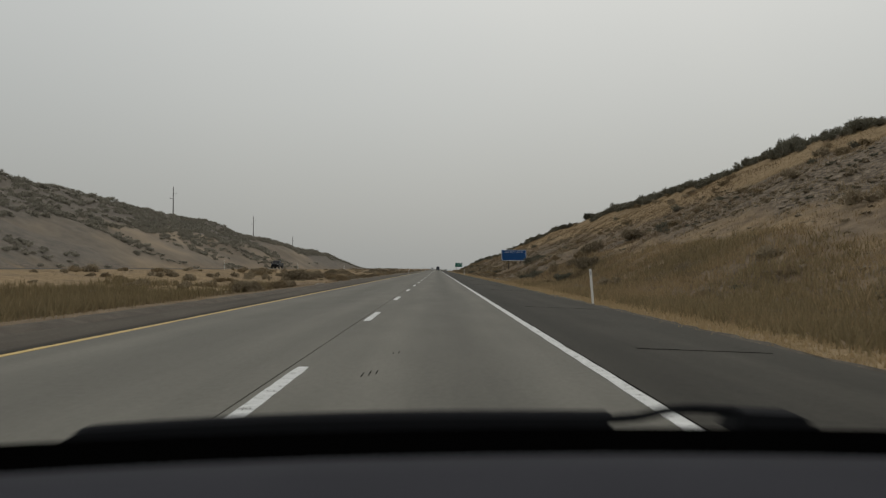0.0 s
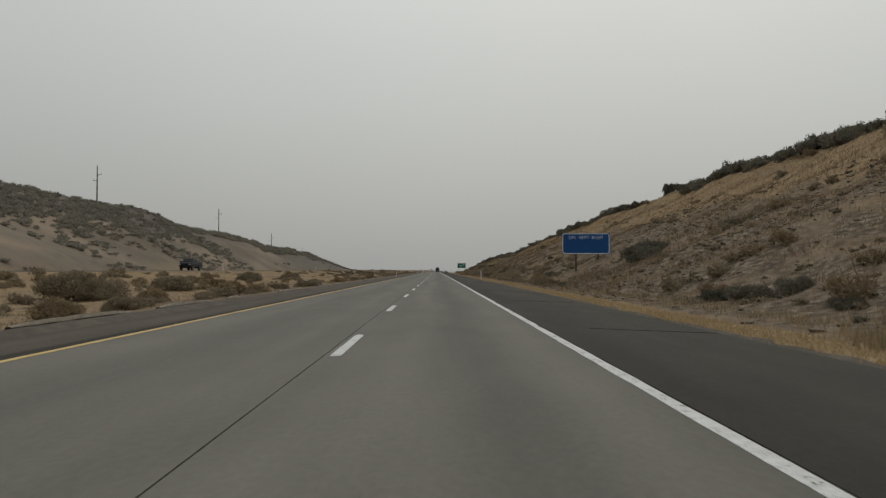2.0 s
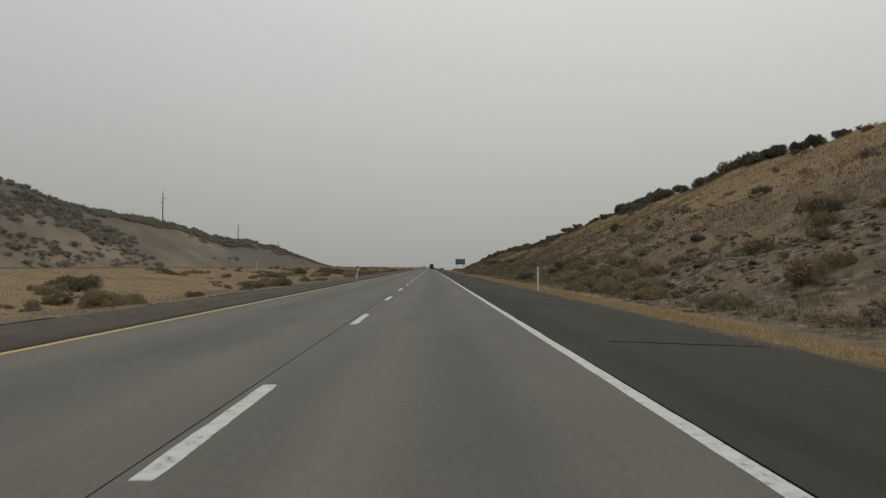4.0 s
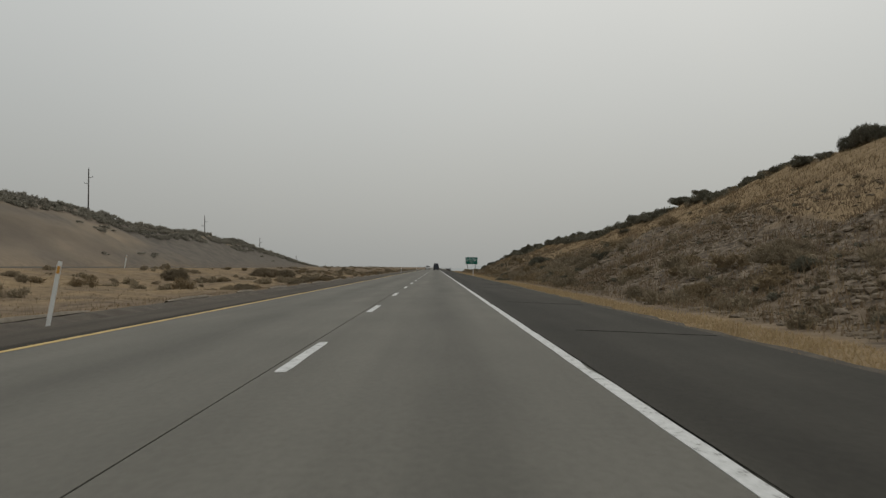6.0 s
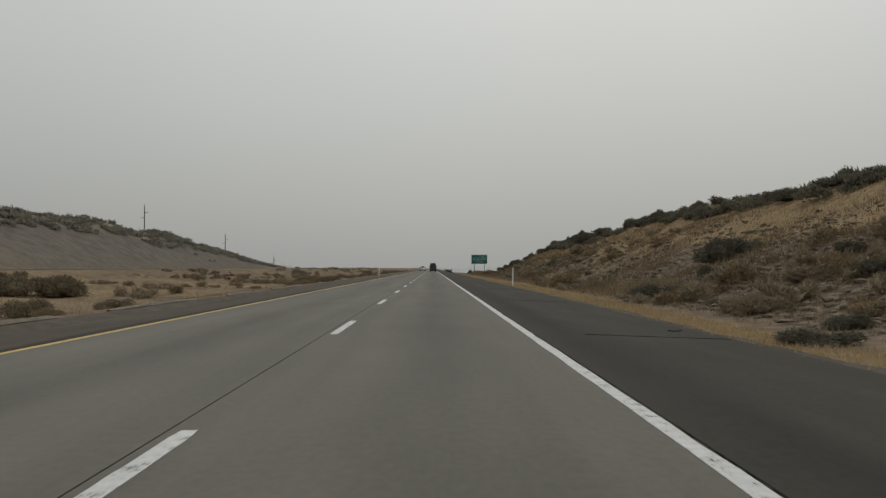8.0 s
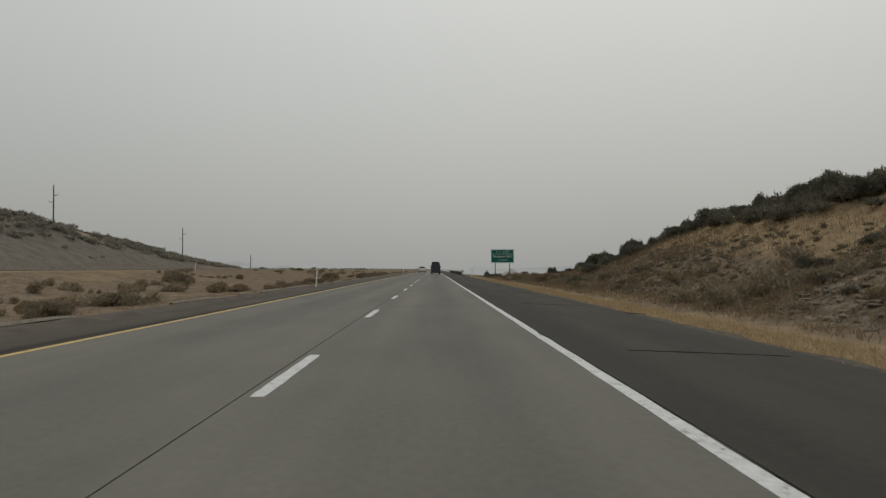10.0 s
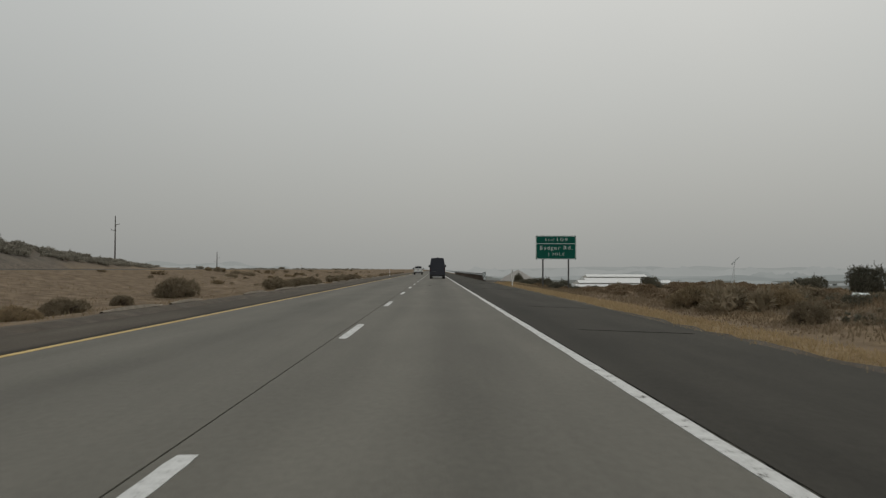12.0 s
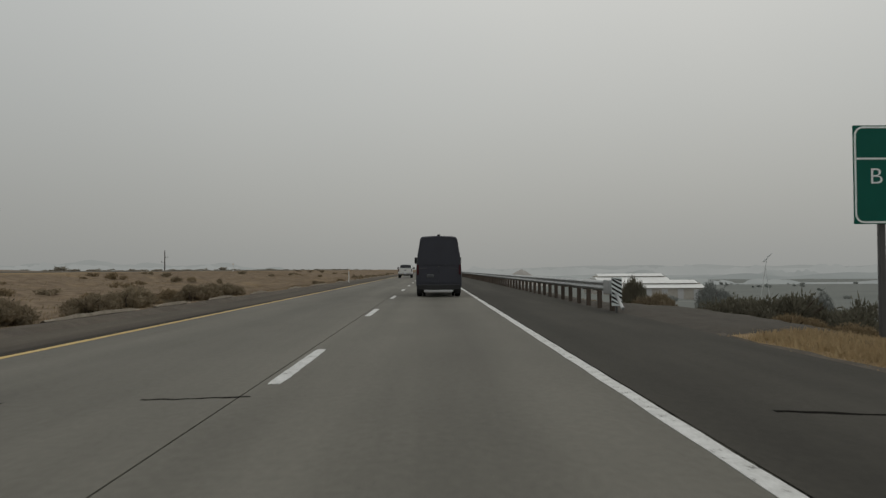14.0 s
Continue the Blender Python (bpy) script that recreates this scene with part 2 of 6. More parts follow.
M_RED = plain("red_lamp_lens", (0.055, 0.008, 0.012), rough=0.2)
M_TRUCK_WHITE = plain("white_truck_paint", (0.70, 0.70, 0.68), rough=0.3, spec=0.5)
M_CHROME = plain("chrome", (0.62, 0.62, 0.62), rough=0.2, metal=0.9)
M_PALE = plain("pale_step_metal", (0.50, 0.50, 0.50), rough=0.5, metal=0.2)
M_BLACK_PAINT = plain("black_truck_paint", (0.008, 0.008, 0.009), rough=0.45, spec=0.2)
M_ROOF = material("white_metal_roof", [(0.3, (0.62, 0.62, 0.60)), (0.7, (0.76, 0.76, 0.74))], scale=0.3, fine=3.0, rough=0.5, bump=0.0)
M_WALL_TAN = material("tan_metal_wall", [(0.3, (0.34, 0.31, 0.27)), (0.7, (0.44, 0.41, 0.37))], scale=0.3, fine=3.0, rough=0.7, bump=0.0)
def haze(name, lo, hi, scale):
    """A plain far backdrop that glows, with smoke-grey haze painted into its colour."""
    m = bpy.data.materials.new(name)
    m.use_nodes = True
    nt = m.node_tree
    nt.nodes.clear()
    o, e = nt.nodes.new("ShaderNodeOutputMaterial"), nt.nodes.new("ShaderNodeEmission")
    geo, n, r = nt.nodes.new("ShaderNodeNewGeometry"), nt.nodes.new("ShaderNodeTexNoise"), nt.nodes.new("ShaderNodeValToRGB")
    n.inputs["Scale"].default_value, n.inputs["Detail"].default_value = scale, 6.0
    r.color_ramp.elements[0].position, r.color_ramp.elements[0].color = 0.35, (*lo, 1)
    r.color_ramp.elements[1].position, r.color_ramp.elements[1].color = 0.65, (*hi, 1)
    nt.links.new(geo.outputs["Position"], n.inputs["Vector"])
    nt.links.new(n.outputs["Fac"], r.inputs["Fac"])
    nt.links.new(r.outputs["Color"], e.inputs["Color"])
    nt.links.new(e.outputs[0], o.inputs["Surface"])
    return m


M_FAR_RIDGE = haze("ridge_painted_haze", (0.272, 0.286, 0.274), (0.300, 0.312, 0.298), 0.003)
M_FAR_RIDGE_NEAR = haze("foothill_painted_haze", (0.225, 0.243, 0.234), (0.252, 0.268, 0.257), 0.008)
M_FAR_MOUND = material("gravel_heap", [(0.3, (0.30, 0.285, 0.265)), (0.7, (0.38, 0.36, 0.335))], scale=0.2, fine=2.0, rough=1.0, bump=0.0, spec=0.0)


def ground_material():
    """Dry steppe: straw grass, grey-brown sage litter, bare dirt and dark rock, mixed by noise, slope and the lie of the land."""
    m = bpy.data.materials.new("dry_steppe")
    m.use_nodes = True
    nt = m.node_tree
    L = nt.links
    b = nt.nodes["Principled BSDF"]
    b.inputs["Roughness"].default_value = 1.0
    b.inputs["Specular IOR Level"].default_value = 0.05
    geo = nt.nodes.new("ShaderNodeNewGeometry")
    at = nt.nodes.new("ShaderNodeAttribute")
    at.attribute_name = "cover"
    sp = nt.nodes.new("ShaderNodeSeparateColor")
    L.new(at.outputs["Color"], sp.inputs[0])

    def tex(scale, detail, stretch=(1, 1, 1)):
        mp = nt.nodes.new("ShaderNodeVectorMath")
        mp.operation = "MULTIPLY"
        mp.inputs[1].default_value = stretch
        n = nt.nodes.new("ShaderNodeTexNoise")
        n.inputs["Scale"].default_value, n.inputs["Detail"].default_value = scale, detail
        L.new(geo.outputs["Position"], mp.inputs[0])
        L.new(mp.outputs[0], n.inputs["Vector"])
        return n.outputs["Fac"]

    def ramp(fac, stops):
        r = nt.nodes.new("ShaderNodeValToRGB")
        e = r.color_ramp.elements
        e[0].position, e[0].color = stops[0][0], (*stops[0][1], 1)
        e[1].position, e[1].color = stops[-1][0], (*stops[-1][1], 1)
        for p_, c_ in stops[1:-1]:
            e.new(p_).color = (*c_, 1)
        L.new(fac, r.inputs["Fac"])
        return r.outputs["Color"]

    def blend(fac, a, c):
        n = nt.nodes.new("ShaderNodeMix")
        n.data_type = "RGBA"
        L.new(fac, n.inputs[0])
        L.new(a, n.inputs[6])
        L.new(c, n.inputs[7])
        return n.outputs[2]

    def thresh(fac, shift, lo, hi):
        a = nt.nodes.new("ShaderNodeMath")
        a.operation = "ADD"
        L.new(fac, a.inputs[0])
        L.new(shift, a.inputs[1])
        n = nt.nodes.new("ShaderNodeMapRange")
        n.interpolation_type = "SMOOTHSTEP"
        n.inputs["From Min"].default_value, n.inputs["From Max"].default_value = lo, hi
        L.new(a.outputs[0], n.inputs["Value"])
        return n.outputs[0]

    straw = ramp(tex(2.2, 8.0), [(0.3, (0.195, 0.140, 0.083)), (0.5, (0.260, 0.190, 0.113)), (0.7, (0.325, 0.242, 0.146))])
    # Valley floor: grey-green with the distance haze painted into its colour.
    haze_fields = ramp(tex(0.012, 5.0, (0.6, 1, 1)), [(0.35, (0.160, 0.170, 0.158)), (0.5, (0.182, 0.190, 0.176)), (0.62, (0.168, 0.177, 0.164)), (0.7, (0.205, 0.208, 0.192))])
    litter = ramp(tex(1.3, 8.0), [(0.3, (0.115, 0.087, 0.061)), (0.5, (0.185, 0.140, 0.097)), (0.72, (0.255, 0.196, 0.136))])
    rock = ramp(tex(2.6, 10.0, (1, 0.8, 2.0)), [(0.36, (0.072, 0.058, 0.045)), (0.5, (0.145, 0.117, 0.088)), (0.66, (0.262, 0.213, 0.160))])
    c1 = blend(thresh(tex(0.22, 9.0), sp.outputs[0], 0.86, 1.20), straw, litter)
    c2 = blend(thresh(tex(0.33, 10.0), sp.outputs[1], 0.88, 1.14), c1, rock)
    # Left hill: soil and brush tones, paled and flattened to stand in for haze.
    hill = ramp(tex(0.075, 10.0, (1, 0.6, 0.8)), [(0.36, (0.150, 0.127, 0.102)), (0.49, (0.200, 0.166, 0.129)), (0.62, (0.275, 0.221, 0.161))])
    grey = ramp(tex(0.5, 7.0), [(0.35, (0.122, 0.110, 0.095)), (0.65, (0.175, 0.154, 0.129))])
    hill = blend(thresh(tex(0.055, 9.0, (1, 0.6, 0.8)), sp.outputs[1], 0.84, 1.06), hill, grey)
    c2 = blend(at.outputs["Alpha"], c2, hill)
    c3 = blend(sp.outputs[2], c2, haze_fields)
    L.new(c3, b.inputs["Base Color"])
    bp = nt.nodes.new("ShaderNodeBump")
    bp.inputs["Strength"].default_value, bp.inputs["Distance"].default_value = 0.6, 0.09
    L.new(tex(7.0, 8.0), bp.inputs["Height"])
    L.new(bp.outputs["Normal"], b.inputs["Normal"])
    return m


M_GROUND = ground_material()


# ---- mesh helpers ----
def mesh_from(name, verts, faces, mat, smooth=False):
    me = bpy.data.meshes.new(name)
    me.from_pydata([tuple(v) for v in verts], [], faces)
    me.materials.append(mat)
    if smooth:
        me.polygons.foreach_set("use_smooth", [True] * len(me.polygons))
    me.update()
    return me


def part(name, bm, mat, parent=None, label="", smooth=False, at=None):
    me = bpy.data.meshes.new(name)
    bm.to_mesh(me)
    bm.free()
    me.materials.append(mat)
    if smooth:
        me.polygons.foreach_set("use_smooth", [True] * len(me.polygons))
    ob = new(name, me)
    if parent is not None:
        ob.parent = parent
    if at is not None:
        ob.location = at
    if label:
        ob["label"] = label
    return ob


def box_bm(x0, x1, y0, y1, z0, z1, bevel=0.0, seg=2, bm=None):
    own = bm is None
    bm = bm or bmesh.new()
    r = bmesh.ops.create_cube(bm, size=1.0)
    for v in r["verts"]:
        v.co = Vector(((x0 + x1) / 2 + v.co.x * (x1 - x0), (y0 + y1) / 2 + v.co.y * (y1 - y0), (z0 + z1) / 2 + v.co.z * (z1 - z0)))
    if bevel and own:
        bmesh.ops.bevel(bm, geom=bm.edges[:], offset=bevel, segments=seg, affect="EDGES", profile=0.5)
    return bm


def tube_bm(a, c, r0, r1, n=10, bm=None):
    """A tapered round bar from a to c."""
    bm = bm or bmesh.new()
    a, c = Vector(a), Vector(c)
    q = (c - a).to_track_quat("Z", "Y")
    rings = []
    for p_, r_ in ((a, r0), (c, r1)):
        rings.append([bm.verts.new(p_ + q @ Vector((r_ * math.cos(2 * math.pi * i / n), r_ * math.sin(2 * math.pi * i / n), 0))) for i in range(n)])
    for i in range(n):
        bm.faces.new((rings[0][i], rings[0][(i + 1) % n], rings[1][(i + 1) % n], rings[1][i]))
    bm.faces.new(rings[0][::-1])
    bm.faces.new(rings[1])
    return bm


def loft_bm(rings, close=True):
    bm = bmesh.new()
    vr = [[bm.verts.new(p_) for p_ in ring] for ring in rings]
    n = len(vr[0])
    for a, c in zip(vr, vr[1:]):
        for i in range(n):
            bm.faces.new((a[i], a[(i + 1) % n], c[(i + 1) % n], c[i]))
    if close:
        bm.faces.new(vr[0][::-1])
        bm.faces.new(vr[-1])
    bmesh.ops.recalc_face_normals(bm, faces=bm.faces[:])
    return bm


def thing(name, x, y, z, label, category, group="", turn=0.0):
    e = new(name)
    e.empty_display_size = 0.3
    e.location = (x, y, z)
    e.rotation_euler = (0, 0, turn)
    return tagged(e, label, category, group)


def letters(text, size, mat, parent, x, z, y, width=None, name="lettering"):
    """Raised flat lettering that faces down the road, centred on x."""
    cu = bpy.data.curves.new(name, "FONT")
    cu.body, cu.size, cu.align_x, cu.align_y = text, size, "CENTER", "CENTER"
    cu.extrude, cu.offset, cu.space_character = 0.004, -0.005, 1.25
    tmp = bpy.data.objects.new(name, cu)
    me = bpy.data.meshes.new_from_object(tmp)
    bpy.data.objects.remove(tmp)
    me.materials.clear()
    me.materials.append(mat)
    co = np.empty(len(me.vertices) * 3)
    me.vertices.foreach_get("co", co)
    co = co.reshape(-1, 3)
    s = 1.0 if width is None else width / (co[:, 0].max() - co[:, 0].min())
    flat = np.column_stack([co[:, 0] * s, -co[:, 2], co[:, 1]])
    polys = [tuple(p_.vertices) for p_ in me.polygons]
    root = list(range(len(flat)))

    def find(i):
        while root[i] != i:
            root[i] = root[root[i]]
            i = root[i]
        return i

    for p_ in polys:
        for i in p_[1:]:
            root[find(p_[0])] = find(i)
    glyphs = {}
    for p_ in polys:
        glyphs.setdefault(find(p_[0]), []).append(p_)
    for faces in sorted(glyphs.values(), key=lambda fs: min(flat[i][0] for p_ in fs for i in p_)):
        used = sorted({i for p_ in faces for i in p_})
        at = {i: k for k, i in enumerate(used)}
        one = mesh_from("letter", [flat[i] for i in used], [tuple(at[i] for i in p_) for p_ in faces], mat)
        ob = new("letter", one)
        ob.parent = parent
        ob.location = (x, y, z)


# ---- the lie of the land ----
def smooth(a, c, v):
    s = np.clip((v - a) / (c - a), 0, 1)
    return s * s * (3 - 2 * s)


def lattice(ix, iy, seed):
    h = (ix * 374761393 + iy * 668265263 + seed * 1442695041) & 0x7FFFFFFF
    h = ((h ^ (h >> 13)) * 1274126177) & 0x7FFFFFFF
    return ((h ^ (h >> 16)) & 0xFFFF) / 65535.0


def bumps(x, y, size, seed):
    u, v = x / size, y / size
    ix, iy = np.floor(u).astype(np.int64), np.floor(v).astype(np.int64)
    fx, fy = u - ix, v - iy
    fx, fy = fx * fx * (3 - 2 * fx), fy * fy * (3 - 2 * fy)
    a, c = lattice(ix, iy, seed), lattice(ix + 1, iy, seed)
    d, e = lattice(ix, iy + 1, seed), lattice(ix + 1, iy + 1, seed)
    return (a + (c - a) * fx) * (1 - fy) + (d + (e - d) * fx) * fy - 0.5


# crest of the cutting on the right and of the long hill on the left: y, x, height
RIGHT_CREST = np.array([(-300, 42, 15.2), (0, 41, 15.1), (70, 41, 15.0), (110, 40.5, 14.5), (166, 39.5, 14.2), (192, 37.5, 13.3), (217, 33.5, 12.0), (245, 30.5, 10.4), (282, 29, 8.9),
                        (300, 27, 7.4), (318, 25, 6.4), (360, 23.5, 5.8), (385, 20.6, 4.9), (393, 20.0, 4.7), (400, 18.3, 3.35), (407, 17, 2.4), (419, 16, 1.3), (432, 15, 0.5), (446, 15, 0.0)])
LEFT_CREST = np.array([(-300, 92, 21.0), (0, 92, 20.6), (190, 90, 20.2), (270, 85, 18.0), (330, 77, 14.5), (390, 69, 11.0), (440, 67, 9.7), (480, 64, 8.6),
                       (505, 61, 6.2), (530, 59, 3.8), (560, 58, 1.9), (590, 58, 1.25)])
ROAD_R, ROAD_L = 5.9, -7.75
SHOULDER_FALL, TOE = 0.15, 10.0


def shoulder_z(x):
    """Height of the outer shoulder, which falls away from the lane."""
    return -SHOULDER_FALL * min(max((x - 2.05) / (ROAD_R - 2.05), 0.0), 1.0)


def ground_z(x, y):
    x, y = np.asarray(x, float), np.asarray(y, float)
    x, y = np.broadcast_arrays(x, y)
    xc = np.interp(y, RIGHT_CREST[:, 0], RIGHT_CREST[:, 1])
    zc = np.interp(y, RIGHT_CREST[:, 0], RIGHT_CREST[:, 2])
    s = (x - TOE) / (xc - TOE)
    hill = zc * np.where(s < 1, np.clip(s, 0, 1) ** 1.12, 1.0)
    hill = hill + np.where(s > 1, np.minimum((x - xc) * 0.12, 5.0) * smooth(0, 6, zc), 0)
    rough_r = smooth(8.5, 13, x) * smooth(0.4, 5, zc)
    hill = hill + rough_r * (bumps(x, y, 9.0, 3) * 1.0 + bumps(x, y, 3.1, 4) * 0.5 + bumps(x, y, 1.7, 5) * 0.32)
    # bench past the end of the cutting, then the fill slope into the valley
    bench = 0.3 * smooth(9.4, 12.5, x) - np.clip((x - 19) * 0.06, 0, 1.2) - np.clip((x - 34) * 0.36, 0, 12.0) - np.clip((x - 60) * 0.06, 0, 8.0)
    start = 8.0 - 1.6 * smooth(496, 503, y)
    steep = 0.24
    drop = -np.clip((x - start) * steep, 0, 2.0) - np.clip((x - 16) * 0.36, 0, 11.4) - np.clip((x - 60) * 0.06, 0, 8.0)
    w1, w2 = smooth(428, 450, y), smooth(454, 470, y + 0.15 * (x - 14))
    fall = bench * (1 - w2) + drop * w2
    right = hill * (1 - w1) + fall * w1
    right = right + smooth(10, 13, x) * w1 * (bumps(x, y, 6.0, 6) * 0.3 + bumps(x, y, 2.0, 7) * 0.2)
    right = right - 0.07 * smooth(5.5, 5.8, x) * (1 - smooth(6.4, 6.7, x)) - 0.08 * smooth(6.0, 7.2, x) * (1 - smooth(8.2, 10.5, x))
    right = right - 0.12 * smooth(4.8, 5.7, x) * (1 - smooth(7.2, 10.5, x))
    # median, far carriageway and hill on the left
    u = -x
    med = np.interp(u, [8.2, 8.5, 9.8, 10.6, 14, 20, 27, 33, 35, 47, 50], [-0.08, -0.10, -0.12, -0.15, -0.42, -0.3, 0.25, 0.95, 1.1, 1.1, 1.15])
    med = med + smooth(11, 14, u) * (1 - smooth(30, 34, u)) * (bumps(x, y, 7.0, 8) * 0.5 + bumps(x, y, 2.2, 9) * 0.22)
    lc = np.interp(y, LEFT_CREST[:, 0], LEFT_CREST[:, 1])
    lz = np.interp(y, LEFT_CREST[:, 0], LEFT_CREST[:, 2])
    s = (u - 51.0) / np.maximum(lc - 51.0, 1.0)
    lift = (lz - 1.15) * np.where(s < 1, np.clip(s, 0, 1) ** 0.95, 1.0)
    lift = lift + smooth(55, 62, u) * smooth(2, 9, lz) * (bumps(x, y, 16.0, 11) * 2.0 + bumps(x, y, 5.0, 12) * 0.8)
    left = med + np.where(u > 51, lift, 0)
    z = np.where(x > 0, right, left)
    z = np.where((x > ROAD_L + 0.1) & (x < ROAD_R - 0.1), -0.30, z)
    return z


def build_ground():
    xs = np.concatenate([-np.geomspace(3600, 130, 18), np.arange(-120, -52, 2.0), np.arange(-52, -34, 1.2), np.arange(-34, -10, 0.8), [-10, -9.6, -9.2, -8.8, -8.5, -8.3, -8.15, -7, -4, 0, 3, 5.7, 5.8, 5.9, 6.05, 6.3, 6.55],
                         np.arange(6.8, 28, 0.45), np.arange(28, 30, 0.6), np.arange(30, 56, 1.2), np.arange(57, 120, 4.0), np.geomspace(122, 3600, 20)])
    ys = np.concatenate([np.arange(-120, -6, 6.0), np.arange(-6, 60, 1.5), np.arange(60, 430, 0.8), np.arange(430, 470, 1.5), np.arange(470, 600, 2.5), np.arange(600, 760, 8.0), np.geomspace(764, 4600, 26)])
    X, Y = np.meshgrid(xs, ys)
    Z = ground_z(X, Y)
    nx, ny = len(xs), len(ys)
    idx = np.arange(nx * ny).reshape(ny, nx)
    quads = np.stack([idx[:-1, :-1], idx[:-1, 1:], idx[1:, 1:], idx[1:, :-1]], -1).reshape(-1, 4)
    me = bpy.data.meshes.new("ground")
    me.vertices.add(nx * ny)
    me.vertices.foreach_set("co", np.stack([X, Y, Z], -1).ravel())
    me.loops.add(len(quads) * 4)
    me.loops.foreach_set("vertex_index", quads.ravel())
    me.polygons.add(len(quads))
    me.polygons.foreach_set("loop_start", np.arange(len(quads)) * 4)
    me.polygons.foreach_set("loop_total", np.full(len(quads), 4))
    me.polygons.foreach_set("use_smooth", np.ones(len(quads), bool))
    me.materials.append(M_GROUND)
    me.update(calc_edges=True)
    # cover: r pulls sage litter in, g pulls bare rock in
    xc = np.interp(Y, RIGHT_CREST[:, 0], RIGHT_CREST[:, 1])
    s = (X - 10) / (xc - 10)
    patch = bumps(X, Y, 38.0, 21) + 0.6 * bumps(X, Y, 15.0, 22)
    r = 0.50 + 0.25 * patch
    g = np.full_like(r, 0.28)
    r = np.where((X > 7.8) & (Y >= 440), r + 0.28, r)
    on_right = (X > 8) & (Y < 440)
    straw0 = 0.54 + 0.18 * (1 - smooth(60, 100, Y)) - 0.10 * smooth(165, 190, Y) + 0.22 * bumps(X, Y, 24.0, 28) + 0.12 * bumps(X, Y, 7.0, 29)
    band = smooth(-0.11, -0.04, s) * (1 - smooth(straw0, straw0 + 0.12, s + 0.10 * bumps(X, Y, 12.0, 25)))
    g = np.where(on_right, 0.34 + 0.22 * band + 0.30 * patch, g)
    foot = 1 - smooth(0.05, 0.25, s)
    r = np.where(on_right, 0.47 + 0.14 * band + 0.12 * foot + 0.12 * smooth(0.92, 1.0, s) - 0.34 * smooth(straw0, straw0 + 0.12, s) * (1 - smooth(0.93, 1.0, s)) + 0.22 * patch, r)
    r = np.where(on_right, r - 0.12 * smooth(370, 400, Y), r)
    g = np.where(on_right, g - 0.18 * smooth(370, 400, Y), g)
    g = np.where(on_right, g - 0.16 * smooth(straw0 - 0.06, straw0 + 0.09, s) * (1 - smooth(0.92, 0.98, s)), g)
    near = on_right * (1 - smooth(60, 92, Y))
    low = 1 - smooth(0.27, 0.42, s + 0.15 * bumps(X, Y, 14.0, 27))
    outcrop = smooth(0.30, 0.42, s) * (1 - smooth(0.68, 0.80, s))
    g = g - near * (0.22 * low - 0.34 * outcrop)
    r = r - near * (0.14 * low - 0.05)
    weedy = on_right * smooth(70, 100, Y) * (1 - smooth(150, 185, Y))
    g = g - 0.05 * weedy
    r = r + weedy * (0.12 + 0.30 * bumps(X, Y, 18.0, 36) + 0.2 * bumps(X, Y, 6.0, 38))
    verge = (X > 5) & (X < 7.6 + 0.6 * bumps(X * 0, Y, 7.0, 26))
    r = np.where(verge, 0.30, r)
    g = np.where(verge, 0.20, g)
    lu = -X
    r = np.where((lu > 9) & (lu < 34), 0.41 + 0.32 * smooth(330, 400, Y) + 0.3 * patch + 0.2 * (1 - smooth(11, 16, lu)), r)
    lc = np.interp(Y, LEFT_CREST[:, 0], LEFT_CREST[:, 1])
    ls = (lu - 51) / np.maximum(lc - 51, 1)
    r = np.where(lu > 50, 0.55 + 0.15 * smooth(0.4, 1.0, ls) + 0.35 * patch, r)
    g = np.where(lu > 50, 0.30 + 0.45 * smooth(345, 400, Y) * (1 - smooth(500, 540, Y)) * (1 - smooth(0.7, 0.95, ls)) + 0.30 * (1 - smooth(120, 200, Y)) * (1 - smooth(0.45, 0.7, ls)) + 0.38 * smooth(0.42, 0.72, ls) * (1 - smooth(300, 345, Y)) + 0.25 * patch, g)
    # v: where the valley floor takes its haze-painted colour
    v = smooth(34, 60, X) * smooth(430, 520, Y)
    # far_hill: share of the haze-paled tones on the left hill
    far_hill = 0.88 * smooth(48, 54, lu) * (lu < 3000)
    col = np.stack([r, g, v, far_hill], -1).reshape(-1, 4)
    at = me.color_attributes.new("cover", "FLOAT_COLOR", "POINT")
    at.data.foreach_set("color", np.clip(col, 0, 1).astype(np.float32).ravel())
    ob = new("ground", me)
    return tagged(ob, "dry steppe ground with straw grass, sage litter and rock", "ground", kind="structure")


build_ground()


# ---- pavement ----
def slab(name, x0, x1, z, mat, label, y0=-60.0, y1=2600.0, depth=0.14, category="road", fall=0.0):
    """A long strip of pavement with real thickness, cut along its length."""
    ys = np.concatenate([np.arange(y0, 640, 10.0), np.geomspace(640, y1, 14)])
    v, f = [], []
    for y_ in ys:
        v += [(x0, y_, z), (x1, y_, z - fall), (x1, y_, z - fall - depth), (x0, y_, z - depth)]
    for i in range(len(ys) - 1):
        a = i * 4
        for k in range(4):
            f.append((a + k, a + 4 + k, a + 4 + (k + 1) % 4, a + (k + 1) % 4))
    f += [(0, 1, 2, 3), (len(v) - 1, len(v) - 2, len(v) - 3, len(v) - 4)]
    return tagged(new(name, mesh_from(name, v, f, mat)), label, category, kind="structure")


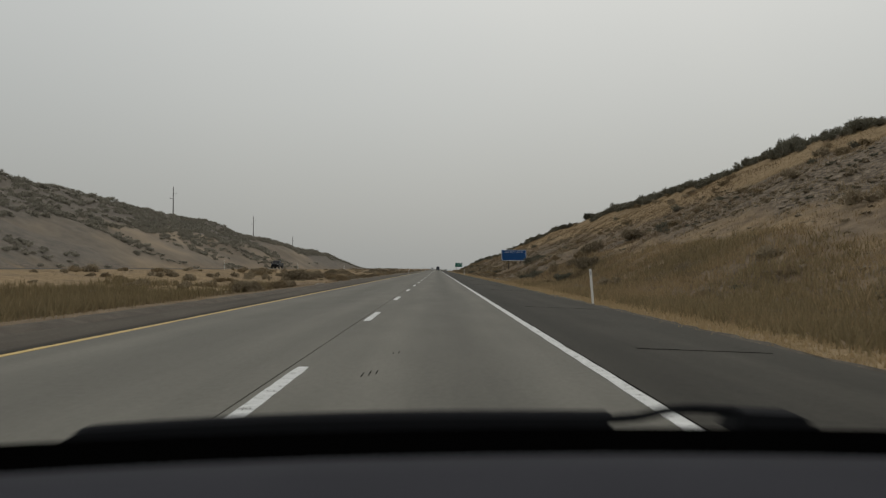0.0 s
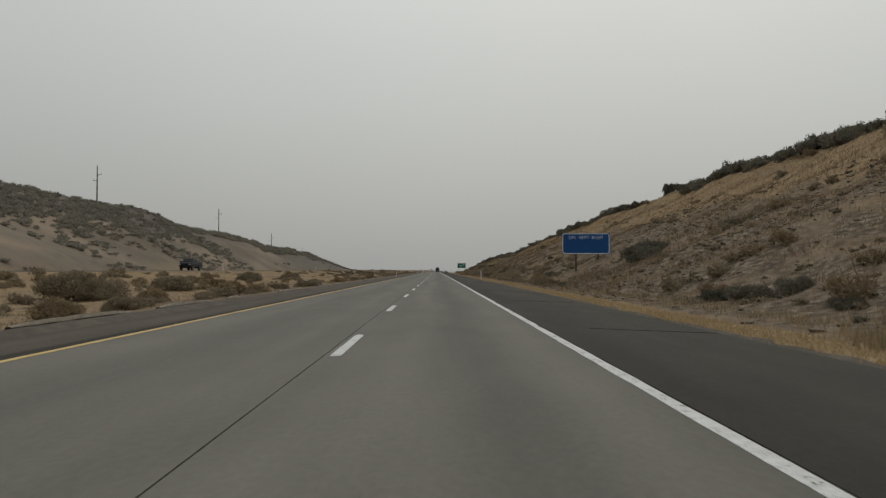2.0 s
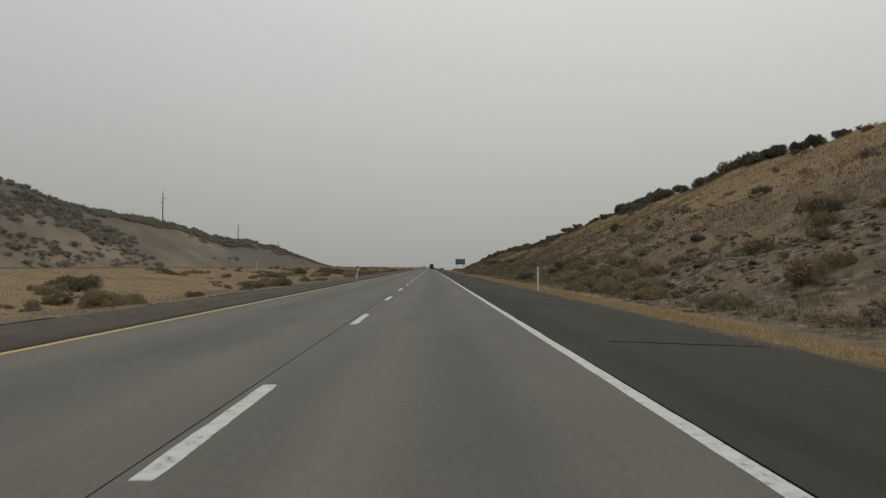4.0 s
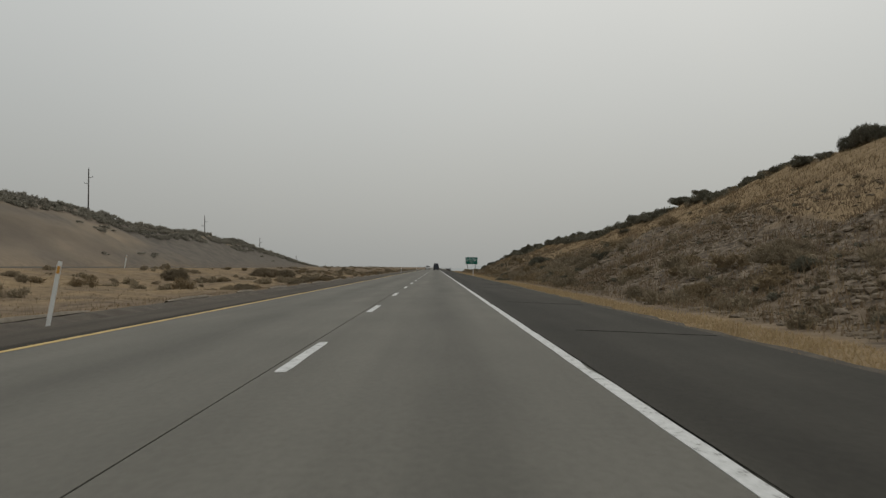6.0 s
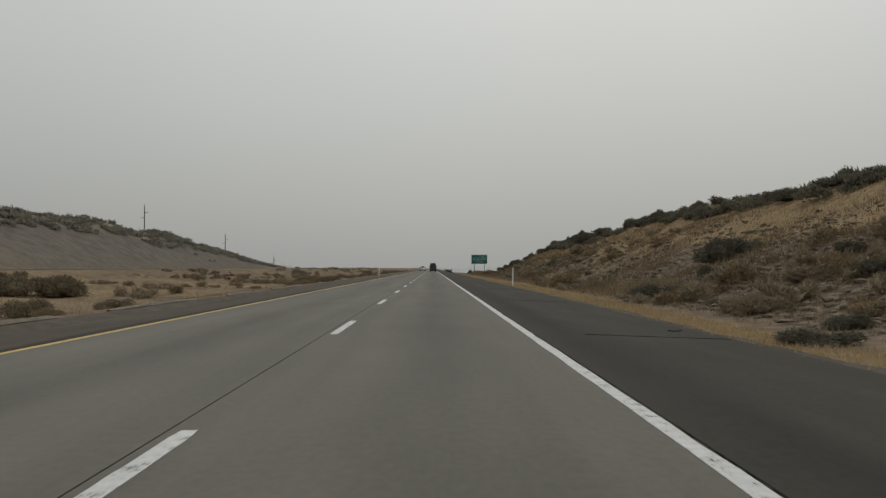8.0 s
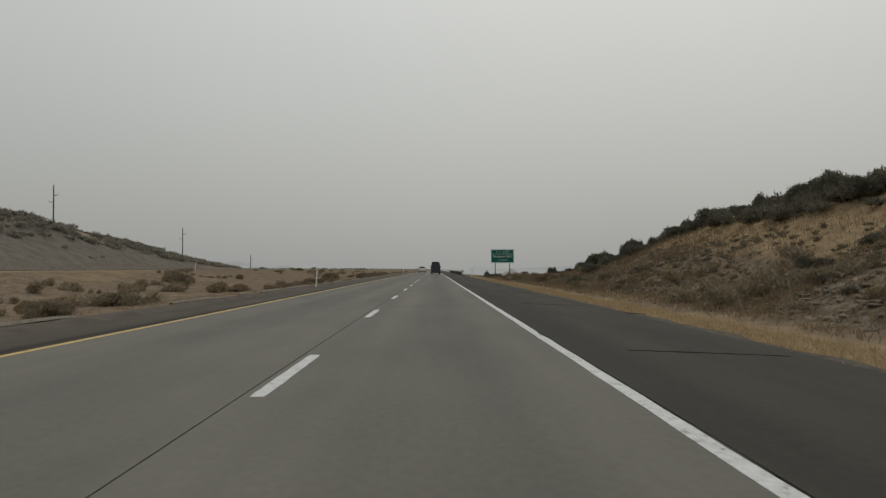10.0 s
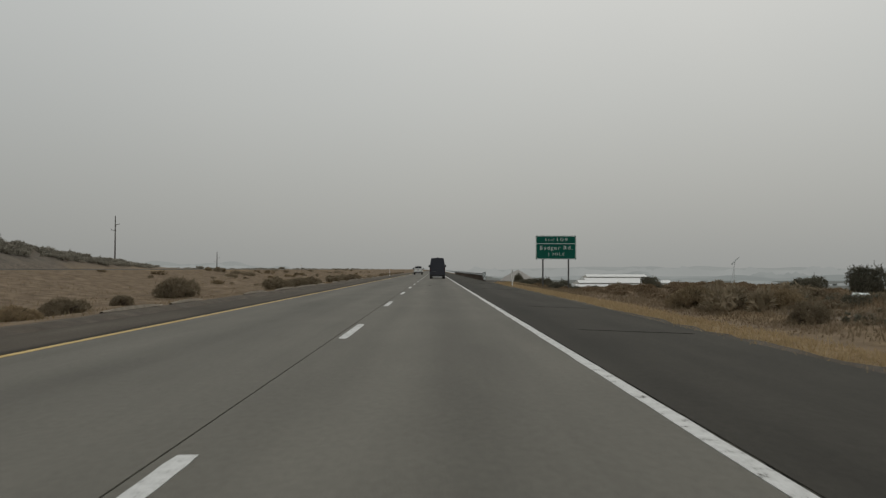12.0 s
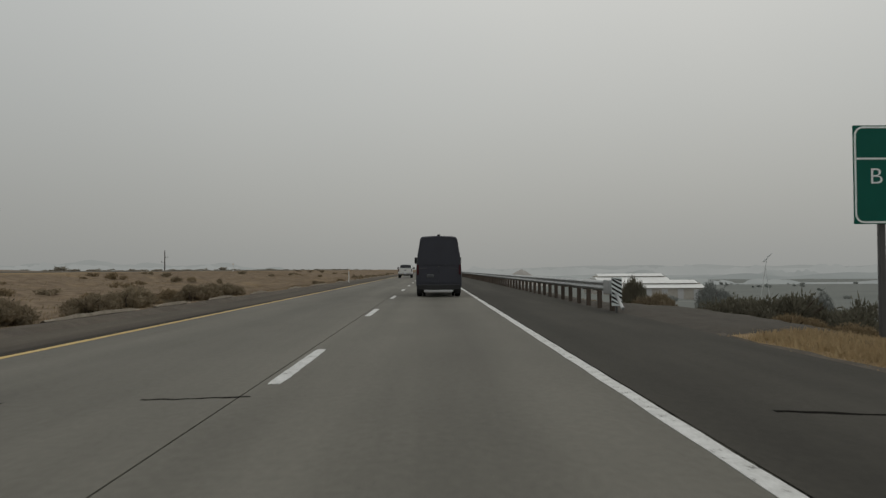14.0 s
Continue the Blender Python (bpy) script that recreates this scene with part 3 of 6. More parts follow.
DASH_X, EDGE_X, YELLOW_X = -1.64, 1.93, -5.99
DASH_FAR, DASH_STEP, DASH_LEN = 9.70, 12.192, 3.62
slab("road_right_lane", -1.80, 2.015, 0.0, M_CONCRETE, "worn grey concrete traffic lane with darker oil track")
slab("road_left_lane", -6.075, -1.818, 0.0, M_CONCRETE, "worn grey concrete passing lane beside the median")
slab("road_joint", -1.818, -1.80, -0.012, M_JOINT, "black sealed joint between the two concrete lanes", depth=0.1, category="joint")
slab("edge_joint_outer", 2.015, 2.05, -0.010, M_JOINT, "black sealed joint along the white edge line", depth=0.1, category="joint")
slab("edge_joint_median", -6.135, -6.075, -0.010, M_JOINT, "black sealed joint along the yellow edge line", depth=0.1, category="joint")
slab("shoulder_outer", 2.05, ROAD_R, -0.004, M_ASPHALT, "dark asphalt shoulder beside the white edge line", category="shoulder", fall=SHOULDER_FALL)
slab("shoulder_median", ROAD_L, -6.135, -0.004, M_MEDIAN_ASPHALT, "dark asphalt shoulder beside the yellow edge line", category="shoulder")
slab("road_opposite", -46.4, -35.2, 1.2, M_OPPOSITE, "distant opposite carriageway across the median", category="road", depth=0.25)


def line_strip(name, x, w, mat, label, seed, y0=-60, y1=1500):
    """Edge line with a slightly worn outline."""
    rnd = random.Random(seed)
    ys = list(np.arange(y0, 560, 0.7)) + list(np.geomspace(560, y1, 40))
    v, f = [], []
    for y_ in ys:
        near = y_ < 560
        a, c = (rnd.uniform(-0.008, 0.008), rnd.uniform(-0.008, 0.008)) if near else (0, 0)
        if near and rnd.random() < 0.05:
            c -= rnd.uniform(0.01, 0.05)
        v += [(x - w / 2 + a, y_, 0.005), (x + w / 2 + c, y_, 0.005), (x + w / 2 + c, y_, -0.002), (x - w / 2 + a, y_, -0.002)]
    for i in range(len(ys) - 1):
        k = i * 4
        f += [(k, k + 1, k + 5, k + 4), (k + 1, k + 2, k + 6, k + 5), (k + 3, k, k + 4, k + 7)]
    return tagged(new(name, mesh_from(name, v, f, mat)), label, "road marking", kind="structure")


line_strip("edge_line_white", EDGE_X, 0.15, M_WHITE_LINE, "worn white edge line along the outer shoulder", 1)
line_strip("edge_line_yellow", YELLOW_X, 0.13, M_YELLOW_LINE, "yellow edge line along the median shoulder", 2)


def build_dashes():
    meshes = []
    for k in range(5):
        rnd = random.Random(50 + k)
        n = 14
        v, f = [], []
        for i in range(n + 1):
            y_ = -DASH_LEN * i / n
            a, c = rnd.uniform(-0.006, 0.006), rnd.uniform(-0.006, 0.006)
            if i in (0, n):
                a, c = a + 0.012, c - 0.012
            v += [(-0.078 + a, y_, 0.006), (0.078 + c, y_, 0.006), (0.078 + c, y_, 0.0005), (-0.078 + a, y_, 0.0005)]
        for i in range(n):
            k4 = i * 4
            f += [(k4, k4 + 4, k4 + 5, k4 + 1), (k4 + 1, k4 + 5, k4 + 6, k4 + 2), (k4 + 3, k4 + 7, k4 + 4, k4)]
        f += [(0, 1, 2, 3), (4 * n + 3, 4 * n + 2, 4 * n + 1, 4 * n)]
        meshes.append(mesh_from("lane_dash", v, f, M_WHITE_LINE))
    for k in range(-4, 92):
        ob = new("lane_dash", meshes[k % 5])
        ob.location = (DASH_X, DASH_FAR + k * DASH_STEP, 0.0)
        tagged(ob, "white lane dash painted on grey concrete", "road marking", "lane dashes", "structure")


build_dashes()


def crack(x0, x1, y, w, seed, z=0.0):
    """A thin wandering tar-sealed crack across the pavement; tiny ones also serve as skid strokes."""
    rnd = random.Random(seed)
    n = 16
    v, f = [], []
    off = 0.0
    for i in range(n + 1):
        off += rnd.uniform(-0.03, 0.03)
        ww = w * rnd.choice((0.55, 0.8, 1.0, 1.2))
        x_ = x0 + (x1 - x0) * i / n
        zz = z + shoulder_z(x_)
        v += [(x_, y + off - ww / 2, zz + 0.004), (x_, y + off + ww / 2, zz + 0.004), (x_, y + off + ww / 2, zz - 0.006), (x_, y + off - ww / 2, zz - 0.006)]
    for i in range(n):
        k = i * 4
        f += [(k, k + 4, k + 5, k + 1), (k + 3, k, k + 4, k + 7)[::-1], (k + 1, k + 5, k + 6, k + 2)]
    return tagged(new("sealed_crack", mesh_from("sealed_crack", v, f, M_SEAL)), "thin black tar-sealed crack across the pavement", "crack", "pavement cracks", "structure")


SHOULDER_CRACKS = [12.5, 26.2, 47.6, 63.7, 85, 100.5, 115.6, 131, 149, 163, 181, 208, 220, 232.7, 254, 265.5, 286.8, 303, 321, 338, 352, 368.4, 384, 400.4, 423.3, 434, 459, 480]
for i, y_ in enumerate(SHOULDER_CRACKS):
    rnd = random.Random(900 + i)
    crack(rnd.uniform(2.7, 3.2), rnd.uniform(5.2, 5.85), y_, 0.09, i, -0.004)
for i, (xa, xb, y_) in enumerate([(-2.6, -1.4, 58.0), (-4.9, -3.9, 480.5), (-2.7, -1.7, 480.6), (-0.55, -0.35, 447.9), (-0.6, -0.2, 466.0)]):
    crack(xa, xb, y_, 0.05, 60 + i)


# Short skid strokes in the lane, drawn with the crack mesh.
for k in range(5):
    crack(-0.86 + 0.075 * k, -0.848 + 0.075 * k, 9.0 + 0.12 * k if k < 3 else 11.4, 0.34 if k < 3 else 0.22, 80 + k)


def verge_strip(name, x0, x1, mat, label, seed, lift, base=0.0, y1=1500.0):
    """Loose material along the pavement's edge, with a ragged outline."""
    rnd = random.Random(seed)
    ys = [y_ for y_ in list(np.arange(-60, 520, 0.8)) + list(np.geomspace(520, 1500, 40)) if y_ <= y1]
    v, f = [], []
    for y_ in ys:
        a, c = rnd.uniform(-0.08, 0.08), rnd.uniform(-0.18, 0.18)
        xa, xb = x0 + a, x1 + c
        xm = (xa + xb) / 2 + rnd.uniform(-0.1, 0.1)
        v += [(xa, y_, base - 0.03), (xm, y_, base + lift * rnd.uniform(0.4, 1.0)), (xb, y_, float(ground_z(xb, y_)) - 0.05)]
    for i in range(len(ys) - 1):
        k = i * 3
        f += [(k, k + 1, k + 4, k + 3), (k + 1, k + 2, k + 5, k + 4)]
    ob = new(name, mesh_from(name, v, f, mat, True))
    return tagged(ob, label, "verge", kind="structure")


verge_strip("verge_gravel_outer", ROAD_R - 0.04, ROAD_R + 0.32, M_GRAVEL_DARK, "brown gravel along the outer shoulder's edge", 5, 0.03, -SHOULDER_FALL, 490.0)
verge_strip("verge_gravel_median", ROAD_L - 1.5, ROAD_L + 0.05, M_GRAVEL_DARK, "brown gravel along the median shoulder's edge", 6, 0.05)


def build_lip():
    """Broken pale ridge of asphalt and dust at the median's edge."""
    rnd = random.Random(17)
    v, f = [], []
    y_ = 60.0
    while y_ < 640:
        ln = rnd.uniform(2, 9)
        n = max(3, int(ln / 0.8))
        b0 = len(v)
        for i in range(n + 1):
            t_ = i / n
            hgt = 0.085 * math.sin(math.pi * t_) ** 0.5 * rnd.uniform(0.6, 1.1) + 0.005
            x_ = -9.35 + rnd.uniform(-0.05, 0.05)
            yy = y_ + ln * t_
            v += [(x_ + 0.05, yy, -0.02), (x_ + 0.02, yy, hgt), (x_ - 0.05, yy, hgt * 0.8), (x_ - 0.12, yy, -0.08)]
        for i in range(n):
            k = b0 + i * 4
            for q in range(3):
                f.append((k + q, k + q + 1, k + q + 5, k + q + 4))
        y_ += ln + rnd.uniform(0.5, 9)
    ob = new("verge_lip", mesh_from("verge_lip", v, f, M_LIP))
    tagged(ob, "broken pale ridge of dirt along the median shoulder", "verge", kind="structure")


build_lip()


def build_apron():
    """Dark gravel apron that runs out from the shoulder at the start of the guardrail."""
    rnd = random.Random(8)
    ys = np.arange(488, 560, 0.6)
    v, f = [], []
    m = 7
    for j, y_ in enumerate(ys):
        out = 6.3 + 3.6 * float(smooth(488, 491.5, y_)) - 3.3 * float(smooth(500, 506, y_)) + rnd.uniform(-0.25, 0.25)
        for k in range(m):
            x_ = ROAD_R - 0.03 + (out - ROAD_R) * k / (m - 1)
            top = max(float(ground_z(x_, y_)) + 0.05, -0.09 - 0.03 * (x_ - ROAD_R)) - 0.4 * float(1 - smooth(488, 490.5, y_))
            v.append((x_, y_, (-SHOULDER_FALL - 0.03 if k == 0 else top - 0.25 if k == m - 1 else top) + rnd.uniform(0, 0.02)))
    for j in range(len(ys) - 1):
        for k in range(m - 1):
            a = j * m + k
            f.append((a, a + 1, a + m + 1, a + m))
    tagged(new("gravel_apron", mesh_from("gravel_apron", v, f, M_APRON, True)), "dark gravel apron at the start of the guardrail", "apron", kind="structure")


M_APRON = material("dark_gravel", [(0.3, (0.040, 0.034, 0.027)), (0.7, (0.088, 0.076, 0.060))], scale=1.5, fine=45.0, bump=0.7, bump_dist=0.03, fine_amount=0.5)
build_apron()


# ---- vehicles ----
def wheel(parent, x, y, r, w, inward):
    """A tyre with a rim inside it; inward is +1 when the outside faces -x."""
    bm = bmesh.new()
    n, prof = 28, [(-w / 2, r * 0.62), (-w / 2, r * 0.9), (-w * 0.38, r), (w * 0.38, r), (w / 2, r * 0.9), (w / 2, r * 0.62)]
    rings = [[bm.verts.new((px, pr * math.cos(2 * math.pi * i / n), pr * math.sin(2 * math.pi * i / n))) for i in range(n)] for px, pr in prof]
    for a, c in zip(rings, rings[1:] + rings[:1]):
        for i in range(n):
            bm.faces.new((a[i], a[(i + 1) % n], c[(i + 1) % n], c[i]))
    bmesh.ops.recalc_face_normals(bm, faces=bm.faces[:])
    tyre = part("wheel", bm, M_TYRE, parent, "black rubber tyre", at=(x, y, r))
    bm = bmesh.new()
    o = -inward * w * 0.3
    tube_bm((o - 0.03, 0, 0), (o + 0.03, 0, 0), r * 0.62, r * 0.62, 24, bm)
    tube_bm((o - 0.05, 0, 0), (o + 0.05, 0, 0), r * 0.16, r * 0.16, 12, bm)
    part("rim", bm, M_RIM, tyre, "metal wheel rim")
    return tyre


def build_van(x, y):
    van = thing("cargo_van", x, y, 0.0, "dark blue-grey high-roof cargo van standing in the lane", "van")

    def ring(y_, base, wide, top, roof, shrink=0.0):
        k = wide - shrink
        prof = [(0.90 * k, base), (1.0 * k, base + 0.16), (1.0 * k, 0.95), (0.985 * k, 1.30), (0.93 * k, 1.85), (0.87 * k, 2.22), (0.815 * k, top - 0.12), (0.755 * k, top - 0.03), (0.60 * k, top), (0.2 * k, top + roof)]
        pts = [(px, y_, min(pz, top + roof)) for px, pz in prof]
        return [(px, py, pz) for px, py, pz in pts] + [(-px, py, pz) for px, py, pz in pts[::-1]]

    def nose(y_, base, wide, top):
        prof = [(0.90, 0.0), (1.0, 0.08), (1.0, 0.25), (0.99, 0.4), (0.97, 0.55), (0.95, 0.7), (0.9, 0.85), (0.8, 0.95), (0.5, 0.99), (0.2, 1.0)]
        pts = [(px * wide, y_, base + pz * (top - base)) for px, pz in prof]
        return pts + [(-a, c, d) for a, c, d in pts[::-1]]

    rings = [ring(0.03, 0.40, 0.985, 2.58, 0.02, 0.05), ring(0.0, 0.36, 1.0, 2.62, 0.02, 0.012), ring(0.06, 0.34, 1.01, 2.67, 0.02), ring(0.6, 0.36, 1.01, 2.70, 0.02),
             ring(4.6, 0.38, 1.01, 2.70, 0.02), nose(5.2, 0.38, 1.0, 2.55), nose(5.9, 0.38, 0.99, 1.55), nose(6.7, 0.40, 0.95, 1.12), nose(6.95, 0.45, 0.86, 0.95)]
    rings[0] = [(a * 0.97, 0.015, c) for a, _, c in ring(0.0, 0.40, 1.0, 2.59, 0.02)]
    body = part("body", loft_bm(rings), M_VAN, van, smooth=False)
    for sx in (-1, 1):
        door = part("rear_door", box_bm(0.015 if sx > 0 else -0.80, 0.80 if sx > 0 else -0.015, -0.012, 0.02, 0.62, 1.28, 0.008), M_VAN, body, "dark grey rear door")
        bm = bmesh.new()
        q = [(0.02, 1.42), (0.78, 1.42), (0.70, 2.30), (0.02, 2.36)]
        fr = [bm.verts.new((sx * a, -0.014, c)) for a, c in q]
        bk = [bm.verts.new((sx * a, 0.02, c)) for a, c in q]
        bm.faces.new(fr if sx > 0 else fr[::-1])
        for i in range(4):
            bm.faces.new((fr[i], bk[i], bk[(i + 1) % 4], fr[(i + 1) % 4]))
        bmesh.ops.recalc_face_normals(bm, faces=bm.faces[:])
        part("rear_window", bm, M_VAN, body, "dark panelled upper rear door")
        part("tail_lamp", box_bm(sx * 0.93 - 0.05, sx * 0.93 + 0.05, -0.02, 0.1, 0.98, 1.42, 0.015), M_RED, body, "tall dark red tail lamp")
        part("trim_strip", box_bm(sx * 0.68 - 0.17, sx * 0.68 + 0.17, -0.03, 0.0, 1.245, 1.262, 0.004), M_STEEL_DARK, door, "thin dull trim strip")
        arm = part("side_mirror", box_bm(sx * 1.09 - 0.09, sx * 1.09 + 0.09, 5.02, 5.16, 1.50, 1.82, 0.03), M_PLASTIC, van, "black side mirror")
        part("mirror_arm", box_bm(min(sx * 0.96, sx * 1.06), max(sx * 0.96, sx * 1.06), 5.05, 5.12, 1.52, 1.58, 0.01), M_PLASTIC, arm)
        for wy in (1.15, 5.55):
            wheel(van, sx * 0.86, wy, 0.36, 0.24, -sx)
        part("dual_tyre", tube_bm((sx * 0.60, 1.15, 0.36), (sx * 0.70, 1.15, 0.36), 0.35, 0.35, 24), M_TYRE, van, "inner black rear tyre")
        part("mud_flap", box_bm(sx * 0.86 - 0.13, sx * 0.86 + 0.13, 0.62, 0.65, 0.14, 0.52, 0.005), M_PLASTIC, van, "black rubber mud flap")
    part("bumper", box_bm(-0.95, 0.95, -0.10, 0.15, 0.31, 0.54, 0.03), M_PLASTIC, van, "black plastic rear bumper")
    part("bumper_step", box_bm(-0.66, 0.62, -0.16, 0.02, 0.22, 0.31, 0.015), M_PALE, van, "pale metal rear step")
    plate = part("licence_plate", box_bm(-0.56, -0.20, -0.03, 0.0, 0.84, 1.03, 0.006), M_PLASTIC, van, "small rear number plate in a dark holder")
    part("plate_face", box_bm(-0.53, -0.23, -0.036, -0.028, 0.865, 1.005, 0.003), plain("plate_grey", (0.16, 0.17, 0.18), 0.5), plate, "grey plate with plain bars")
    for k in range(2):
        part("plate_bar", box_bm(-0.50, -0.26, -0.041, -0.035, 0.885 + 0.06 * k, 0.915 + 0.06 * k), M_PLASTIC, plate)
    part("badge", tube_bm((0.0, -0.02, 1.34), (0.0, 0.0, 1.34), 0.035, 0.035, 16), M_STEEL_DARK, van, "round dull badge")
    hs = part("roof_camera", box_bm(-0.06, 0.06, 0.02, 0.22, 2.68, 2.76, 0.025), M_PLASTIC, van, "small black lamp on the roof's edge")
    part("undertray", box_bm(-0.72, 0.72, 0.3, 6.5, 0.30, 0.46, 0.02), M_PLASTIC, van, "dark underside")
    part("windscreen", loft_bm([[(-0.80, 5.30, 2.38), (0.80, 5.30, 2.38), (0.80, 5.27, 2.36), (-0.80, 5.27, 2.36)], [(-0.90, 5.90, 1.62), (0.90, 5.90, 1.62), (0.90, 5.87, 1.60), (-0.90, 5.87, 1.60)]]), M_VAN_GLASS, van, "dark glass windscreen")
    return van


def build_pickup(name, x, y, z, paint, label, turn, group=""):
    t = thing(name, x, y, z, label, "pickup truck", group, turn)

    def ring(y_, half, base, top, lean=0.0):
        p = [(half * 0.95, base), (half, base + 0.12), (half, top - 0.22), (half - 0.05 - lean, top - 0.04), (half - 0.16 - lean, top)]
        return [(a, y_, c) for a, c in p] + [(-a, y_, c) for a, c in p[::-1]]

    part("bed", loft_bm([ring(0.02, 0.98, 0.62, 1.40), ring(0.0, 1.0, 0.6, 1.43), ring(1.9, 1.01, 0.55, 1.44), ring(2.0, 1.01, 0.55, 1.44)]), paint, t)
    part("bed_liner", box_bm(-0.78, 0.78, 0.10, 1.9, 1.30, 1.452, 0.01), M_PLASTIC, t, "black bed liner")
    part("cab_lower", loft_bm([ring(2.03, 1.01, 0.5, 1.28), ring(4.3, 1.01, 0.5, 1.30), ring(5.45, 0.98, 0.52, 1.26), ring(5.75, 0.90, 0.56, 1.10)]), paint, t)
    cab = part("cab", loft_bm([[(a, y_, c) for a, c in ((h0, 1.26), (h1, z1), (h1 - 0.12, z1 + 0.06), (-h1 + 0.12, z1 + 0.06), (-h1, z1), (-h0, 1.26))]
                               for y_, h0, h1, z1 in ((2.05, 0.95, 0.80, 1.5), (2.20, 0.96, 0.76, 1.90), (3.5, 0.96, 0.76, 1.92), (3.9, 0.96, 0.76, 1.74), (4.45, 0.96, 0.90, 1.28))]), paint, t)
    part("rear_window", loft_bm([[(-0.84, 2.0, 1.36), (0.84, 2.0, 1.36), (0.84, 2.09, 1.36), (-0.84, 2.09, 1.36)], [(-0.72, 2.13, 1.91), (0.72, 2.13, 1.91), (0.72, 2.22, 1.91), (-0.72, 2.22, 1.91)]]), M_VAN_GLASS, cab, "dark rear window")
    part("windscreen", loft_bm([[(-0.70, 3.86, 1.80), (0.70, 3.86, 1.80), (0.70, 3.80, 1.78), (-0.70, 3.80, 1.78)], [(-0.86, 4.46, 1.33), (0.86, 4.46, 1.33), (0.86, 4.40, 1.31), (-0.86, 4.40, 1.31)]]), M_VAN_GLASS, cab, "dark windscreen")
    part("tailgate", box_bm(-0.78, 0.78, -0.03, 0.03, 0.78, 1.40, 0.02), paint, t)
    part("tailgate_badge", box_bm(-0.11, 0.11, -0.045, -0.028, 1.02, 1.22, 0.03), M_STEEL_DARK, t, "dark badge on the tailgate")
    b = part("bumper", box_bm(-0.98, 0.98, -0.16, 0.05, 0.52, 0.74, 0.03), M_CHROME if paint is not M_BLACK_PAINT else M_PLASTIC, t, "rear bumper")
    part("licence_plate", box_bm(-0.16, 0.16, -0.175, -0.155, 0.56, 0.70, 0.005), plain("plate_pale", (0.4, 0.4, 0.42), 0.5), b, "plain number plate")
    part("undertray", box_bm(-0.7, 0.7, 0.1, 5.5, 0.36, 0.6, 0.02), M_PLASTIC, t, "dark underside")
    for sx in (-1, 1):
        part("tail_lamp", box_bm(sx * 0.92 - 0.06, sx * 0.92 + 0.06, -0.03, 0.08, 0.92, 1.32, 0.02), M_RED, t, "red tail lamp")
        part("headlamp", box_bm(sx * 0.76 - 0.12, sx * 0.76 + 0.12, 5.66, 5.76, 0.86, 1.04, 0.02), M_PALE, t, "clear headlamp")
        part("side_mirror", box_bm(sx * 1.16 - 0.11, sx * 1.16 + 0.11, 3.95, 4.06, 1.30, 1.56, 0.02), M_PLASTIC, t, "black side mirror")
        part("mirror_arm", box_bm(min(sx * 0.95, sx * 1.10), max(sx * 0.95, sx * 1.10), 3.98, 4.03, 1.34, 1.40), M_PLASTIC, t)
        q = [(2.35, 1.36), (3.95, 1.36), (3.62, 1.82), (2.40, 1.84)]
        bm = bmesh.new()
        vo = [bm.verts.new((sx * (0.955 - 0.36 * (c - 1.30)), a, c)) for a, c in q]
        vi = [bm.verts.new((sx * (0.90 - 0.36 * (c - 1.30)), a, c)) for a, c in q]
        bm.faces.new(vo)
        bm.faces.new(vi[::-1])
        for i in range(4):
            bm.faces.new((vo[i], vi[i], vi[(i + 1) % 4], vo[(i + 1) % 4]))
        bmesh.ops.recalc_face_normals(bm, faces=bm.faces[:])
        part("side_window", bm, M_VAN_GLASS, cab, "dark side window")
        for wy in (1.05, 4.75):
            wheel(t, sx * 0.86, wy, 0.40, 0.28, -sx)
    return t


M_DASH = material("dark_dashboard_vinyl", [(0.3, (0.026, 0.026, 0.032)), (0.7, (0.034, 0.034, 0.041))], scale=5.0, fine=420.0, rough=0.85, spec=0.1, bump=0.3, bump_dist=0.001)
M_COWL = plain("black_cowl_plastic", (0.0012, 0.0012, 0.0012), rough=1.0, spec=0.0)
M_WIPER = plain("dark_wiper_rubber", (0.012, 0.0125, 0.014), rough=0.85, spec=0.05)
M_CAR_PAINT = plain("dark_car_paint", (0.03, 0.03, 0.034), rough=0.35, spec=0.5)


def strip_bm(x0, x1, n, section):
    """A bar across the car: section(x) gives its closed outline as (y, z)."""
    rings = []
    for i in range(n + 1):
        x_ = x0 + (x1 - x0) * i / n
        rings.append([(x_, y_, z_) for y_, z_ in section(x_)])
    return loft_bm(rings)


